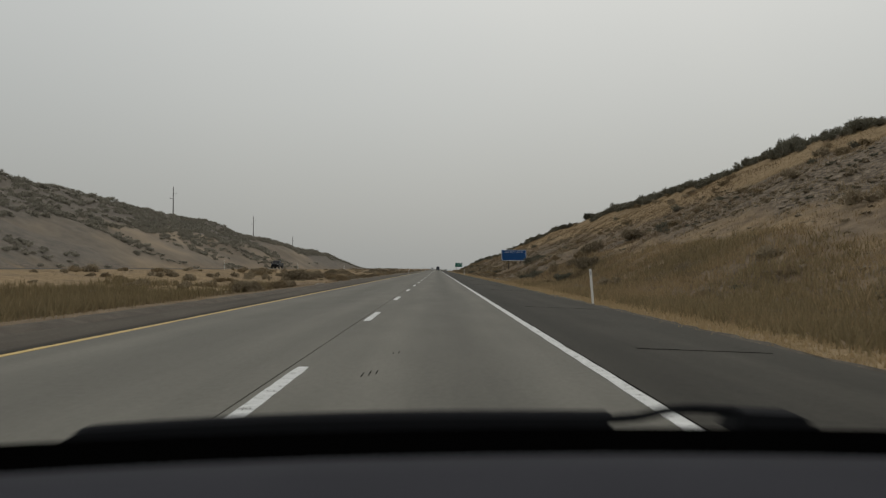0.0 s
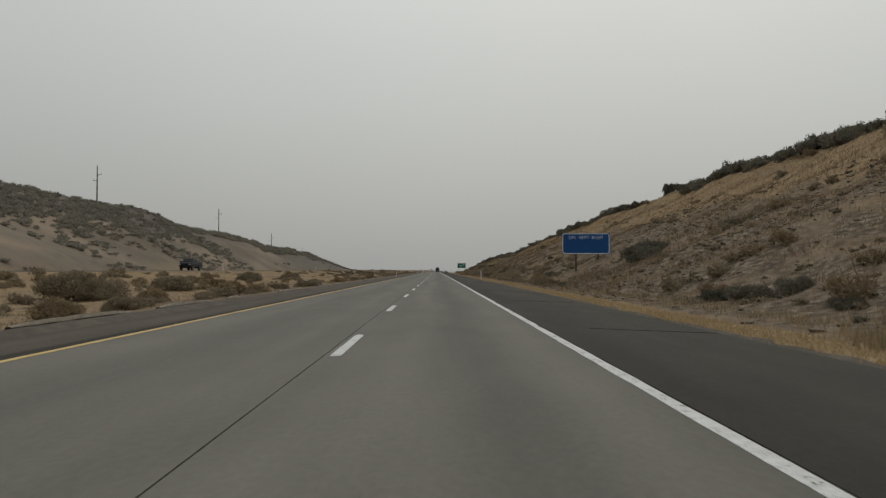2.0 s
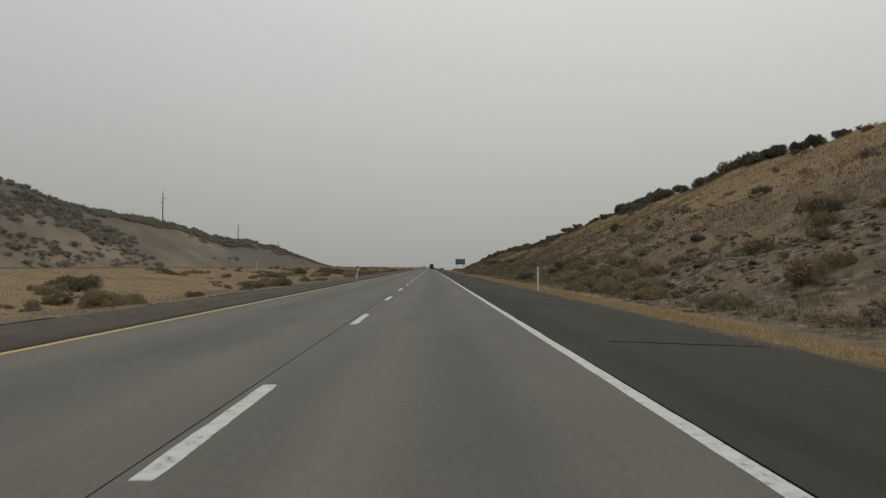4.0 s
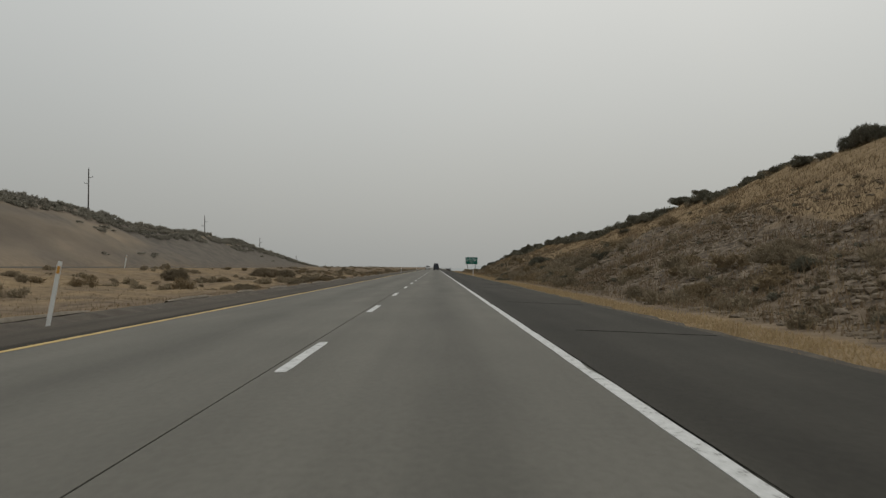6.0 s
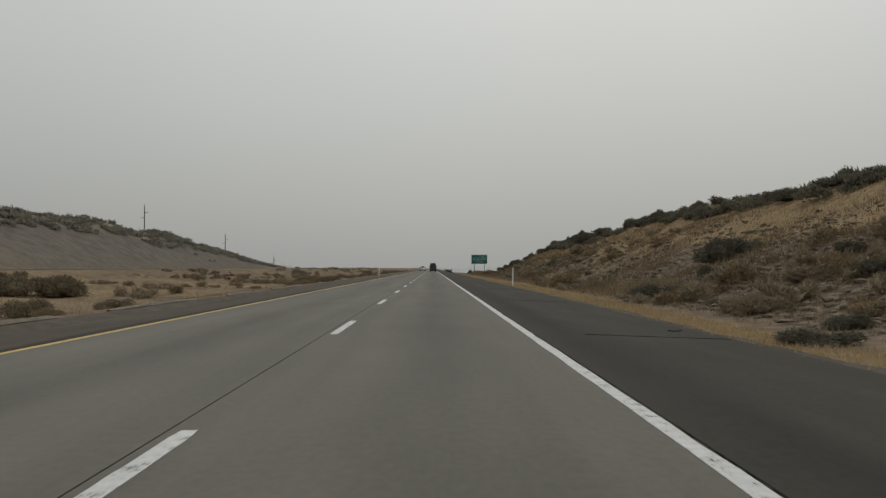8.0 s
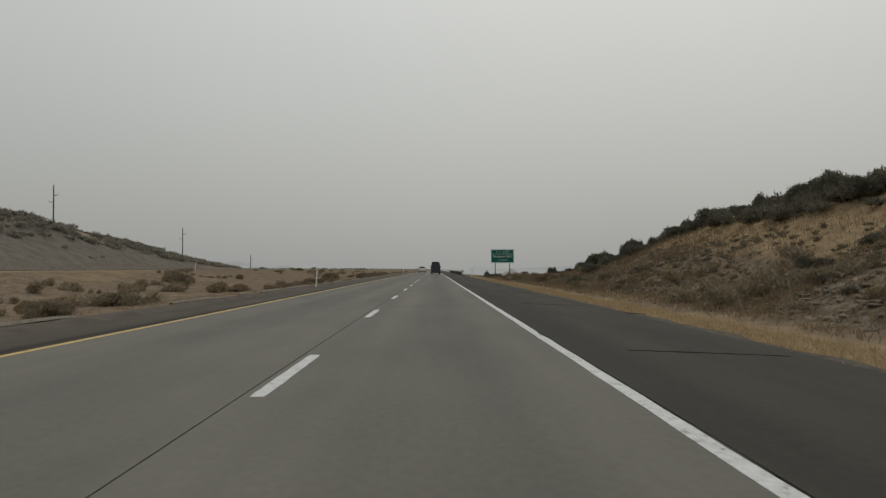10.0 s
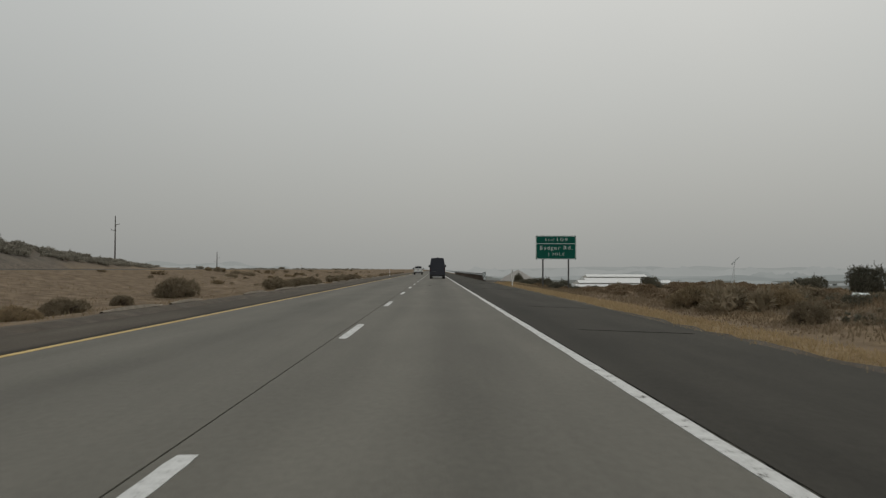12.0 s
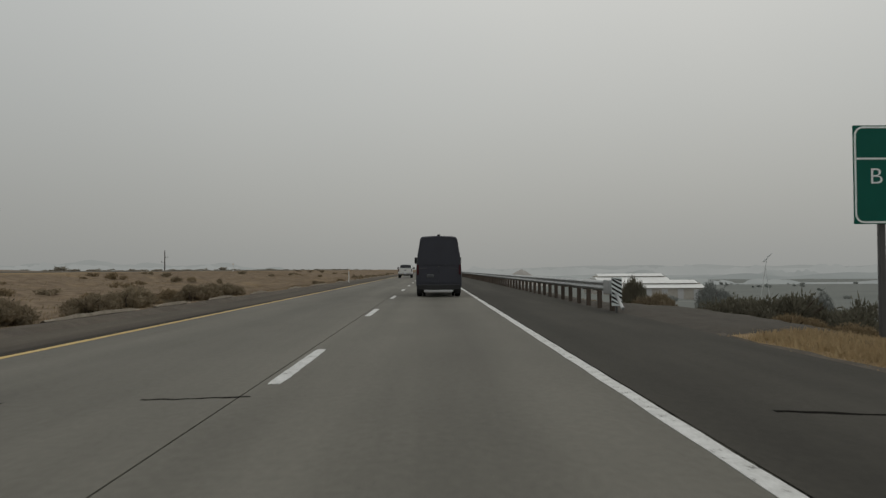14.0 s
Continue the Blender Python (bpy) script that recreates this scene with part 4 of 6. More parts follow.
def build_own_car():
    """The open front of the car that the drive is filmed from, shaped to fit the camera's view where it sets out:
    dashboard, cowl, wiper, bonnet and front wheels.
    """
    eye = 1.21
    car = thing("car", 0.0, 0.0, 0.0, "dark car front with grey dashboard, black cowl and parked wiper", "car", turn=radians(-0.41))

    # Edge curves of lip, cowl and wiper are fitted to the view from eye.
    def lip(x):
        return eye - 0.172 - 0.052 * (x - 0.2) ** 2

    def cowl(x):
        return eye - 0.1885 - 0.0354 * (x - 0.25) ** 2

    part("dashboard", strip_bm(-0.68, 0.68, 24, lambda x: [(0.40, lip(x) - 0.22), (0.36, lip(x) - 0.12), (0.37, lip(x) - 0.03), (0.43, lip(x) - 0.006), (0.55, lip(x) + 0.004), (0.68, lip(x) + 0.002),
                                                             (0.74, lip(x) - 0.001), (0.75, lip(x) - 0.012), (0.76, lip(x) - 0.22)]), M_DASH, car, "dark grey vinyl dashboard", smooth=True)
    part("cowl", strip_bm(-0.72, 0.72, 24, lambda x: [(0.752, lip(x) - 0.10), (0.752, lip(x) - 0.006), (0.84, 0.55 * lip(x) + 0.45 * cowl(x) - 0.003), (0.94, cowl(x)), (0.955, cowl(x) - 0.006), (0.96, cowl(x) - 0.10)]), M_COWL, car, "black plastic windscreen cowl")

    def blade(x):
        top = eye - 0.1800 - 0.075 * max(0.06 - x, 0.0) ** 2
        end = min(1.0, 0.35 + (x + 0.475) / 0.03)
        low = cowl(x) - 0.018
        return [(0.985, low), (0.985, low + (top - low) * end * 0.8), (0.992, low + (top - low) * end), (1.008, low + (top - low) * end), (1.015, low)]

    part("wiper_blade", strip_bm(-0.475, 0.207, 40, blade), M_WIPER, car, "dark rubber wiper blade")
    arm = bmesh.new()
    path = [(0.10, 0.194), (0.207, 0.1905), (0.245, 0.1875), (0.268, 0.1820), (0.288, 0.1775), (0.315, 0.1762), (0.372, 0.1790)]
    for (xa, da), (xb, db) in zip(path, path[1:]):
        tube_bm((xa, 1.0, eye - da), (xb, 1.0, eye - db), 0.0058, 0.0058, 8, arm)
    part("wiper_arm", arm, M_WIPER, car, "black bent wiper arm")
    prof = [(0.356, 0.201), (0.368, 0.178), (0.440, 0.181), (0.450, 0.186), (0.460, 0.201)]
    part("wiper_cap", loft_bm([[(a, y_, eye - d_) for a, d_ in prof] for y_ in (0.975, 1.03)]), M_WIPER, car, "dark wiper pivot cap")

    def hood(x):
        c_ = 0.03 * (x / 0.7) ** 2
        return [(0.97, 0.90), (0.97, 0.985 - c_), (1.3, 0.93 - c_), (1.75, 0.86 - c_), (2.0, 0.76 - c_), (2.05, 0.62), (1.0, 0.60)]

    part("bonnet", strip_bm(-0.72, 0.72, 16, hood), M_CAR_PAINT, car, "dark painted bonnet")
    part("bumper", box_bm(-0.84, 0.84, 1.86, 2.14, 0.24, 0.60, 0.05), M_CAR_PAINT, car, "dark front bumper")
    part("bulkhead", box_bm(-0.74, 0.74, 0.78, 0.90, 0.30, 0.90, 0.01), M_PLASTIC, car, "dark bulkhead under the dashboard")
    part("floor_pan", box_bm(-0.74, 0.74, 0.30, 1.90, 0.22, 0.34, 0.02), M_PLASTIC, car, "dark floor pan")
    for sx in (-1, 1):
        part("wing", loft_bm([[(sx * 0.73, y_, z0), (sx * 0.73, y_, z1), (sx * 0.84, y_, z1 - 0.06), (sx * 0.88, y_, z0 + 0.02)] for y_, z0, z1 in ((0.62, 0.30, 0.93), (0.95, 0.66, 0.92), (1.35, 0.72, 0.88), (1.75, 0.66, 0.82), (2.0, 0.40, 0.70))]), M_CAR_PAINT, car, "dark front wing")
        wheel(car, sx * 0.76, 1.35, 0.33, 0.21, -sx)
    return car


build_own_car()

build_van(0.36, 507.9)
build_pickup("pickup_truck", -3.72, 585.5, 0.0, M_TRUCK_WHITE, "white crew-cab pickup truck standing in the passing lane", 0.0)
build_pickup("pickup_truck", -39.4, 196.6, 1.2, M_BLACK_PAINT, "black pickup truck on the opposite carriageway", math.pi)


# ---- signs ----
def rounded_rect(w, h, r, n=5):
    pts = []
    for cx, cz, a0 in ((w / 2 - r, h / 2 - r, 0), (-w / 2 + r, h / 2 - r, 90), (-w / 2 + r, -h / 2 + r, 180), (w / 2 - r, -h / 2 + r, 270)):
        for i in range(n + 1):
            a = radians(a0 + 90 * i / n)
            pts.append((cx + r * math.cos(a), cz + r * math.sin(a)))
    return pts


def panel_bm(w, h, r, y0, y1):
    bm = bmesh.new()
    p = rounded_rect(w, h, r)
    f = [bm.verts.new((a, y0, c)) for a, c in p]
    b = [bm.verts.new((a, y1, c)) for a, c in p]
    bm.faces.new(f)
    bm.faces.new(b[::-1])
    n = len(p)
    for i in range(n):
        bm.faces.new((f[i], b[i], b[(i + 1) % n], f[(i + 1) % n]))
    bmesh.ops.recalc_face_normals(bm, faces=bm.faces[:])
    return bm


def border_bm(w, h, r, line, y0, y1):
    bm = bmesh.new()
    po, pi_ = rounded_rect(w, h, r), rounded_rect(w - 2 * line, h - 2 * line, max(r - line, 0.02))
    n = len(po)
    rings = [[bm.verts.new((a, yy, c)) for a, c in p] for p, yy in ((po, y1), (po, y0), (pi_, y0), (pi_, y1))]
    for a, c in zip(rings, rings[1:]):
        for i in range(n):
            bm.faces.new((a[i], c[i], c[(i + 1) % n], a[(i + 1) % n]))
    bmesh.ops.recalc_face_normals(bm, faces=bm.faces[:])
    return bm


def build_sign(name, x0, x1, y, z0, z1, face, label, posts, post_mat, post_w):
    cx, cz, w, h = (x0 + x1) / 2, (z0 + z1) / 2, x1 - x0, z1 - z0
    s = thing(name, cx, y, 0.0, label, "road sign")
    p = part("panel", panel_bm(w, h, 0.02, -0.012, 0.012), face, s, at=(0, 0, cz))
    part("panel_back", panel_bm(w * 0.99, h * 0.99, 0.02, 0.013, 0.022), M_SIGN_BACK, s, "bare aluminium back", at=(0, 0, cz))
    part("border", border_bm(w - 0.05, h - 0.05, 0.24, 0.05, -0.018, -0.008), M_SIGN_WHITE, s, "white border", at=(0, 0, cz))
    for px in posts:
        gz = float(ground_z(px, y))
        part("post", box_bm(px - cx - post_w / 2, px - cx + post_w / 2, 0.07, 0.07 + post_w, gz - 0.5, z1 - 0.1, 0.01), post_mat, s, "sign post")
    for k in range(3):
        zz = z0 + h * (0.2 + 0.3 * k)
        part("stringer", box_bm(-w * 0.46, w * 0.46, 0.022, 0.07, zz - 0.04, zz + 0.04), M_SIGN_BACK, s, "horizontal stiffener")
    return s, cx, cz, w, h


sg, cx, cz, w, h = build_sign("blue_service_sign", 11.55, 16.0, 141.5, 2.70, 4.64, M_SIGN_BLUE, "blue motorist service sign with white lettering on two brown posts", (12.85, 14.95), M_WOOD, 0.16)
letters("GAS  NEXT  RIGHT", 0.40, M_SIGN_WHITE, sg, 0.0, cz + h * 0.29, -0.02, 3.25)

sg, cx, cz, w, h = build_sign("green_exit_sign", 11.18, 15.65, 493.7, 2.35, 4.96, M_SIGN_GREEN, "green highway exit sign with white lettering on two steel posts", (11.98, 14.82), M_STEEL_DARK, 0.15)
part("divider", box_bm(-w / 2 + 0.05, w / 2 - 0.05, -0.018, -0.008, cz + 0.40, cz + 0.45), M_SIGN_WHITE, sg, "white dividing line")
letters("EXIT", 0.36, M_SIGN_WHITE, sg, -0.70, cz + 0.84, -0.02, 0.95)
letters("109", 0.52, M_SIGN_WHITE, sg, 0.65, cz + 0.85, -0.02, 1.15)
letters("Badger Rd.", 0.60, M_SIGN_WHITE, sg, 0.02, cz - 0.06, -0.02, 3.6)
letters("1", 0.50, M_SIGN_WHITE, sg, -0.80, cz - 0.76, -0.02)
letters("MILE", 0.42, M_SIGN_WHITE, sg, 0.28, cz - 0.76, -0.02, 1.3)


def build_delineator(x, y, lean=0.0, lens=None):
    z = float(ground_z(x, y))
    d = thing("delineator_post", x, y, z, "slim white roadside delineator post with a reflector", "delineator post", "roadside delineators")
    d.rotation_euler = (0, radians(lean), 0)
    bm = loft_bm([[(a * k, c * k, zz) for a, c in ((-0.046, -0.012), (0.046, -0.012), (0.05, 0.0), (0.038, 0.022), (-0.038, 0.022), (-0.05, 0.0))] for zz, k in ((-0.3, 1.0), (1.36, 1.0), (1.42, 0.85))])
    part("stem", bm, M_POST_WHITE, d)
    part("reflector", box_bm(-0.034, 0.034, -0.018, -0.011, 1.16, 1.32, 0.003), lens or M_PALE, d, "reflector strip")
    return d


for x_, y_, lean_ in ((6.22, 31.4, -4.5), (6.2, 181.0, -1.0), (6.2, 331.0, 0.5), (6.35, 471.2, -0.5)):
    build_delineator(x_, y_, lean_)
for x_, y_, lean_ in ((-8.05, 221.0, 10.0), (-8.2, 394.9, 4.0), (-8.25, 552.0, 1.0)):
    build_delineator(x_, y_, lean_, M_REFLECTOR)
for x_, y_, lean_ in ((-34.6, 128.0, 2.0), (-34.6, 195.0, 1.0), (-34.8, 293.0, 9.0), (-34.8, 455.0, 7.0), (-34.6, 611.0, 1.0)):
    build_delineator(x_, y_, lean_, M_REFLECTOR)


def build_pole(x, y, tall):
    z = float(ground_z(x, y))
    p = thing("utility_pole", x, y, z, "weathered wooden utility pole with two staggered short arms", "utility pole", "utility poles on the hill")
    part("shaft", tube_bm((0, 0, -1.0), (0, 0, tall), 0.26, 0.15, 12), M_POLE, p, smooth=False)
    for sx, zz in ((1, tall - 2.6), (-1, tall - 4.4)):
        arm = part("arm", tube_bm((0, 0, zz), (sx * 1.25, 0, zz + 0.12), 0.09, 0.06, 8), M_POLE, p, "short side arm")
        part("insulator", tube_bm((sx * 1.2, 0, zz + 0.1), (sx * 1.2, 0, zz + 0.5), 0.09, 0.05, 8), M_STEEL_DARK, arm, "dark insulator")
    part("top_insulator", tube_bm((0, 0, tall), (0, 0, tall + 0.45), 0.07, 0.04, 8), M_STEEL_DARK, p, "dark insulator")
    return p


for y_, top in ((180, 35.0), (306.1, 32.7), (436.0, 30.0), (550.0, 23.5), (655.4, 17.7), (769.0, 8.8)):
    x_ = -102.8 + 0.0065 * max(y_ - 306.1, 0.0)
    build_pole(x_, y_, top - float(ground_z(x_, y_)))


# ---- guardrail with its striped end marker ----
def build_guardrail():
    x = 5.62
    g = thing("guardrail", x, 498.0, 0.0, "galvanized W-beam guardrail on steel posts along the shoulder", "guardrail")
    prof = [(0.0, 0.50), (-0.03, 0.53), (-0.08, 0.56), (-0.08, 0.60), (-0.01, 0.65), (-0.01, 0.68), (-0.08, 0.73), (-0.08, 0.77), (-0.03, 0.80), (0.0, 0.83)]
    ys = [0.2, 0.21] + list(np.arange(3.8, 160, 3.8)) + [300, 600]
    v, f = [], []
    n = len(prof)
    for y_ in ys:
        v += [(a, y_, c) for a, c in prof] + [(a + 0.012, y_, c) for a, c in prof]
    m = 2 * n
    for i in range(len(ys) - 1):
        for k in range(n - 1):
            a = i * m + k
            f += [(a, a + 1, a + m + 1, a + m), (a + n, a + m + n, a + m + n + 1, a + n + 1)]
        f += [(i * m + n - 1, i * m + m - 1, i * m + 2 * m - 1, i * m + m + n - 1), (i * m, i * m + m, i * m + m + n, i * m + n)]
    beam = new("beam", mesh_from("beam", v, f, M_STEEL, True))
    beam.parent = g
    bm = box_bm(0.015, 0.17, -0.07, 0.07, 0.46, 0.82, 0.01)
    pm = bpy.data.meshes.new("block")
    bm.to_mesh(pm)
    bm.free()
    pm.materials.append(M_WOOD)
    bm = box_bm(0.17, 0.32, -0.06, 0.06, -0.9, 0.80, 0.01)
    qm = bpy.data.meshes.new("post")
    bm.to_mesh(qm)
    bm.free()
    qm.materials.append(M_WOOD)
    for k in range(70):
        for nm, me in (("block", pm), ("post", qm)):
            ob = new(nm, me)
            ob.parent = g
            ob.location = (0, 0.5 + 1.905 * k, 0)
    # flared end shoe and impact head
    part("end_head", box_bm(-0.10, 0.22, -0.55, 0.25, 0.42, 0.86, 0.03), M_STEEL, g, "galvanized steel impact head")
    part("foot_strut", tube_bm((0.1, -0.5, 0.5), (0.1, -1.5, 0.02), 0.05, 0.05, 8), M_STEEL, g, "slanting steel end strut")
    # striped marker
    mk = thing("hazard_marker", x + 0.12, 497.35, 0.0, "black and white diagonally striped hazard marker at the rail's end", "hazard marker")
    part("plate", box_bm(-0.16, 0.16, -0.012, 0.0, 0.06, 0.93, 0.004), M_SIGN_WHITE, mk, "white plate")
    for k in range(7):
        z0 = 0.04 + k * 0.135
        bm = bmesh.new()
        q = [(-0.155, z0 + 0.135), (0.155, z0 - 0.045), (0.155, z0 + 0.02), (-0.155, z0 + 0.20)]
        q = [(a, min(max(c, 0.07), 0.92)) for a, c in q]
        fr = [bm.verts.new((a, -0.018, c)) for a, c in q]
        bk = [bm.verts.new((a, -0.008, c)) for a, c in q]
        bm.faces.new(fr)
        for i in range(4):
            bm.faces.new((fr[i], bk[i], bk[(i + 1) % 4], fr[(i + 1) % 4]))
        bmesh.ops.recalc_face_normals(bm, faces=bm.faces[:])
        part("stripe", bm, M_BLACK, mk)
    part("support", box_bm(-0.03, 0.03, 0.0, 0.05, -0.4, 0.9), M_STEEL_DARK, mk, "steel support")


build_guardrail()


# ---- buildings and the distance, haze painted into its colours ----
def build_barn(x0, x1, y0, y1, base, eave, rise, label, bays):
    b = thing("farm_building", (x0 + x1) / 2, (y0 + y1) / 2, base, label, "farm building")
    hw, hd = (x1 - x0) / 2, (y1 - y0) / 2
    e, r = eave - base, rise
    part("wall", box_bm(-hw, hw, -hd, hd, -2.0, e, 0.0), M_WALL_TAN, b)
    lower = part("lower_roof", loft_bm([[(sx, -hd - 1.0, e - 0.1), (sx, -hd * 0.45, e + r * 0.42), (sx, hd * 0.45, e + r * 0.42), (sx, hd + 1.0, e - 0.1), (sx, hd + 1.0, e - 0.3), (sx, -hd - 1.0, e - 0.3)] for sx in (-hw - 1, hw + 1)]), M_ROOF, b, "white sheet-metal lower roof")
    # Clerestory and doors get pale materials to mimic the haze's low contrast.
    part("clerestory", box_bm(-hw, hw, -hd * 0.42, hd * 0.42, e + 0.3, e + r * 0.62), M_WALL_TAN, b, "tan clerestory band")
    part("upper_roof", loft_bm([[(sx, -hd * 0.5, e + r * 0.6), (sx, 0, e + r), (sx, hd * 0.5, e + r * 0.6), (sx, hd * 0.5, e + r * 0.55), (sx, -hd * 0.5, e + r * 0.55)] for sx in (-hw + 2, hw - 2)]), M_ROOF, b, "white sheet-metal upper roof")
    for k in range(bays):
        xx = -hw + (k + 0.5) * 2 * hw / bays
        part("door", box_bm(xx - 2, xx + 2, -hd - 0.15, -hd + 0.1, -2.0, e - 1.0), M_PALE, b, "large sliding door, paled for haze")
    return b


build_barn(112, 190, 1018, 1050, float(ground_z(150, 1030)), -12.2, 5.2, "long white-roofed farm building in the valley", 7)
build_barn(150, 214, 1180, 1215, float(ground_z(180, 1190)), -9.0, 5.6, "pale farm shed standing behind another in the valley", 5)


def ridge(name, pts, depth, mat, label, seed, top_rough):
    """A far range of hills: a rising slope with an uneven skyline. pts: x, y, height."""
    v, f = [], []
    n = 90
    xs = np.linspace(0, 1, n)
    P = np.array(pts, float)
    t_ = np.linspace(0, 1, len(P))
    X, Y, Zt = (np.interp(xs, t_, P[:, k]) for k in range(3))
    Zt = Zt + top_rough * (bumps(xs * 1000, xs * 0 + seed, 60, seed) * 1.2 + bumps(xs * 1000, xs * 0 + seed, 22, seed + 1) * 0.6)
    for j in range(7):
        s = j / 6
        for i in range(n):
            v.append((X[i], Y[i] + depth * s, -40 + (Zt[i] + 40) * math.sin(s * math.pi / 2)))
    for j in range(6):
        for i in range(n - 1):
            a = j * n + i
            f.append((a, a + 1, a + n + 1, a + n))
    return tagged(new(name, mesh_from(name, v, f, mat, True)), label, "hills", kind="structure")


# Far hills glow in a haze colour rather than being lit.
ridge("backdrop_left_range", [(-2700, 3300, 26), (-1980, 3300, 36), (-1640, 3300, 32), (-1360, 3300, 40), (-1120, 3300, 36), (-850, 3300, 22), (-600, 3300, 6)], 400, M_FAR_RIDGE, "grey range of wooded hills, glowing with painted haze", 3, 20)
ridge("backdrop_right_range", [(150, 3400, 2), (700, 3400, 10), (1200, 3400, 16), (1800, 3400, 8), (2600, 3400, 20)], 400, M_FAR_RIDGE, "grey range of hills beyond the valley, glowing with painted haze", 5, 10)
ridge("backdrop_valley_rise", [(230, 1900, -30), (420, 1900, -20), (800, 1900, -10), (1300, 1900, -14), (1700, 1900, -8)], 250, M_FAR_RIDGE_NEAR, "grey-green valley rise, glowing with painted haze", 8, 9)


def build_mound():
    bm = bmesh.new()
    n, rings = 28, 7
    prev = None
    rnd = random.Random(4)
    for j in range(rings + 1):
        s = j / rings
        ring = []
        for i in range(n):
            a = 2 * math.pi * i / n
            r = 30 * (1 - s) ** 0.9 * (1 + 0.10 * math.sin(3 * a) + rnd.uniform(-0.05, 0.05))
            ring.append(bm.verts.new((r * math.cos(a), 0.8 * r * math.sin(a), 18.5 * s - 2 + rnd.uniform(-0.2, 0.2))))
        if prev:
            for i in range(n):
                bm.faces.new((prev[i], prev[(i + 1) % n], ring[(i + 1) % n], ring[i]))
        prev = ring
    bm.faces.new(prev)
    me = bpy.data.meshes.new("gravel_heap")
    bm.to_mesh(me)
    bm.free()
    me.materials.append(M_FAR_MOUND)
    me.polygons.foreach_set("use_smooth", [True] * len(me.polygons))
    ob = new("gravel_heap", me)
    ob.location = (96, 1310, float(ground_z(96, 1310)))
    tagged(ob, "pale conical gravel heap beyond the guardrail", "gravel heap")


build_mound()
# Steel is painted near the sky's grey so the mast fades like haze.
M_HAZE_PALED_STEEL = plain("haze_paled_steel", (0.56, 0.57, 0.56), rough=0.7)
mast = thing("lattice_mast", 239, 1035, float(ground_z(239, 1035)), "slanting steel mast in the valley, paled for haze", "mast")
part("mast_leg", tube_bm((-3, 0, 0), (2.5, 0, 31), 0.3, 0.2, 6), M_HAZE_PALED_STEEL, mast)
part("mast_stay", tube_bm((4, 0, 0), (1.0, 0, 25), 0.2, 0.15, 6), M_HAZE_PALED_STEEL, mast)
part("mast_boom", tube_bm((-0.5, 0, 27), (5.5, 0, 33), 0.7, 0.35, 6), M_HAZE_PALED_STEEL, mast)


# ---- brush ----
CUBE = np.array([[(-1, -1, -1), (-1, 1, -1), (1, 1, -1), (1, -1, -1)], [(-1, -1, 1), (1, -1, 1), (1, 1, 1), (-1, 1, 1)], [(-1, -1, -1), (1, -1, -1), (1, -1, 1), (-1, -1, 1)],
                 [(1, -1, -1), (1, 1, -1), (1, 1, 1), (1, -1, 1)], [(1, 1, -1), (-1, 1, -1), (-1, 1, 1), (1, 1, 1)], [(-1, 1, -1), (-1, -1, -1), (-1, -1, 1), (-1, 1, 1)]], float)


def ball_quads(level):
    """Quads of a small rounded body."""
    Q = CUBE
    for _ in range(level):
        m = Q.mean(1)
        e = (Q + np.roll(Q, -1, 1)) / 2
        Q = np.concatenate([np.stack([Q[:, i], e[:, i], m, e[:, i - 1]], 1) for i in range(4)])
    return Q / np.linalg.norm(Q, axis=2)[..., None]


def leaf_cloud(rng, n, size, lobes, core=1, loose=0.12):
    """A low, lobed, uneven mound of leaf sprays that face outwards round a dense twiggy heart."""
    ang = rng.uniform(0, 2 * np.pi, lobes)
    rr = rng.uniform(0.0, 0.66, lobes) ** 0.8
    cen = np.column_stack([np.cos(ang) * rr, np.sin(ang) * rr, rng.uniform(0.10, 0.50, lobes) * (1 - 0.45 * rr)])
    rad = rng.uniform(0.24, 0.44, lobes)
    k = rng.choice(lobes, n * 2, p=rad ** 2 / (rad ** 2).sum())
    d = rng.normal(size=(n * 2, 3))
    d[:, 2] = np.where(d[:, 2] < -0.3, -d[:, 2], d[:, 2])
    d /= np.linalg.norm(d, axis=1)[:, None]
    p = cen[k] + d * (rad[k] * (1 + rng.normal(0, loose, n * 2)))[:, None]
    inside = (np.linalg.norm(p[:, None] - cen[None], axis=2) < 0.82 * rad[None]).any(1)
    keep = np.argsort(inside, kind="stable")[:n]
    p, d = p[keep], d[keep]
    p[:, 2] = np.abs(p[:, 2])
    g_ = d + rng.normal(size=(n, 3)) * 0.45 + np.array([0, 0, 0.25])
    g_ /= np.linalg.norm(g_, axis=1)[:, None]
    w = np.cross(g_, rng.normal(size=(n, 3)))
    w /= np.linalg.norm(w, axis=1)[:, None]
    L = (size * rng.uniform(1.6, 3.6, n))[:, None]
    W = (size * rng.uniform(0.35, 0.7, n))[:, None]
    V = np.stack([p - g_ * L * 0.6 - w * W, p - g_ * L * 0.6 + w * W, p + g_ * L * 0.4], 1)
    B = ball_quads(core)
    B = np.concatenate([B[:, [0, 1, 2]], B[:, [0, 2, 3]]])
    heart = [B * rad[i] * 0.62 + cen[i] for i in range(lobes)]
    V = np.concatenate([V] + heart).reshape(-1, 3)
    V[:, 2] = np.maximum(V[:, 2], 0.0)
    return V


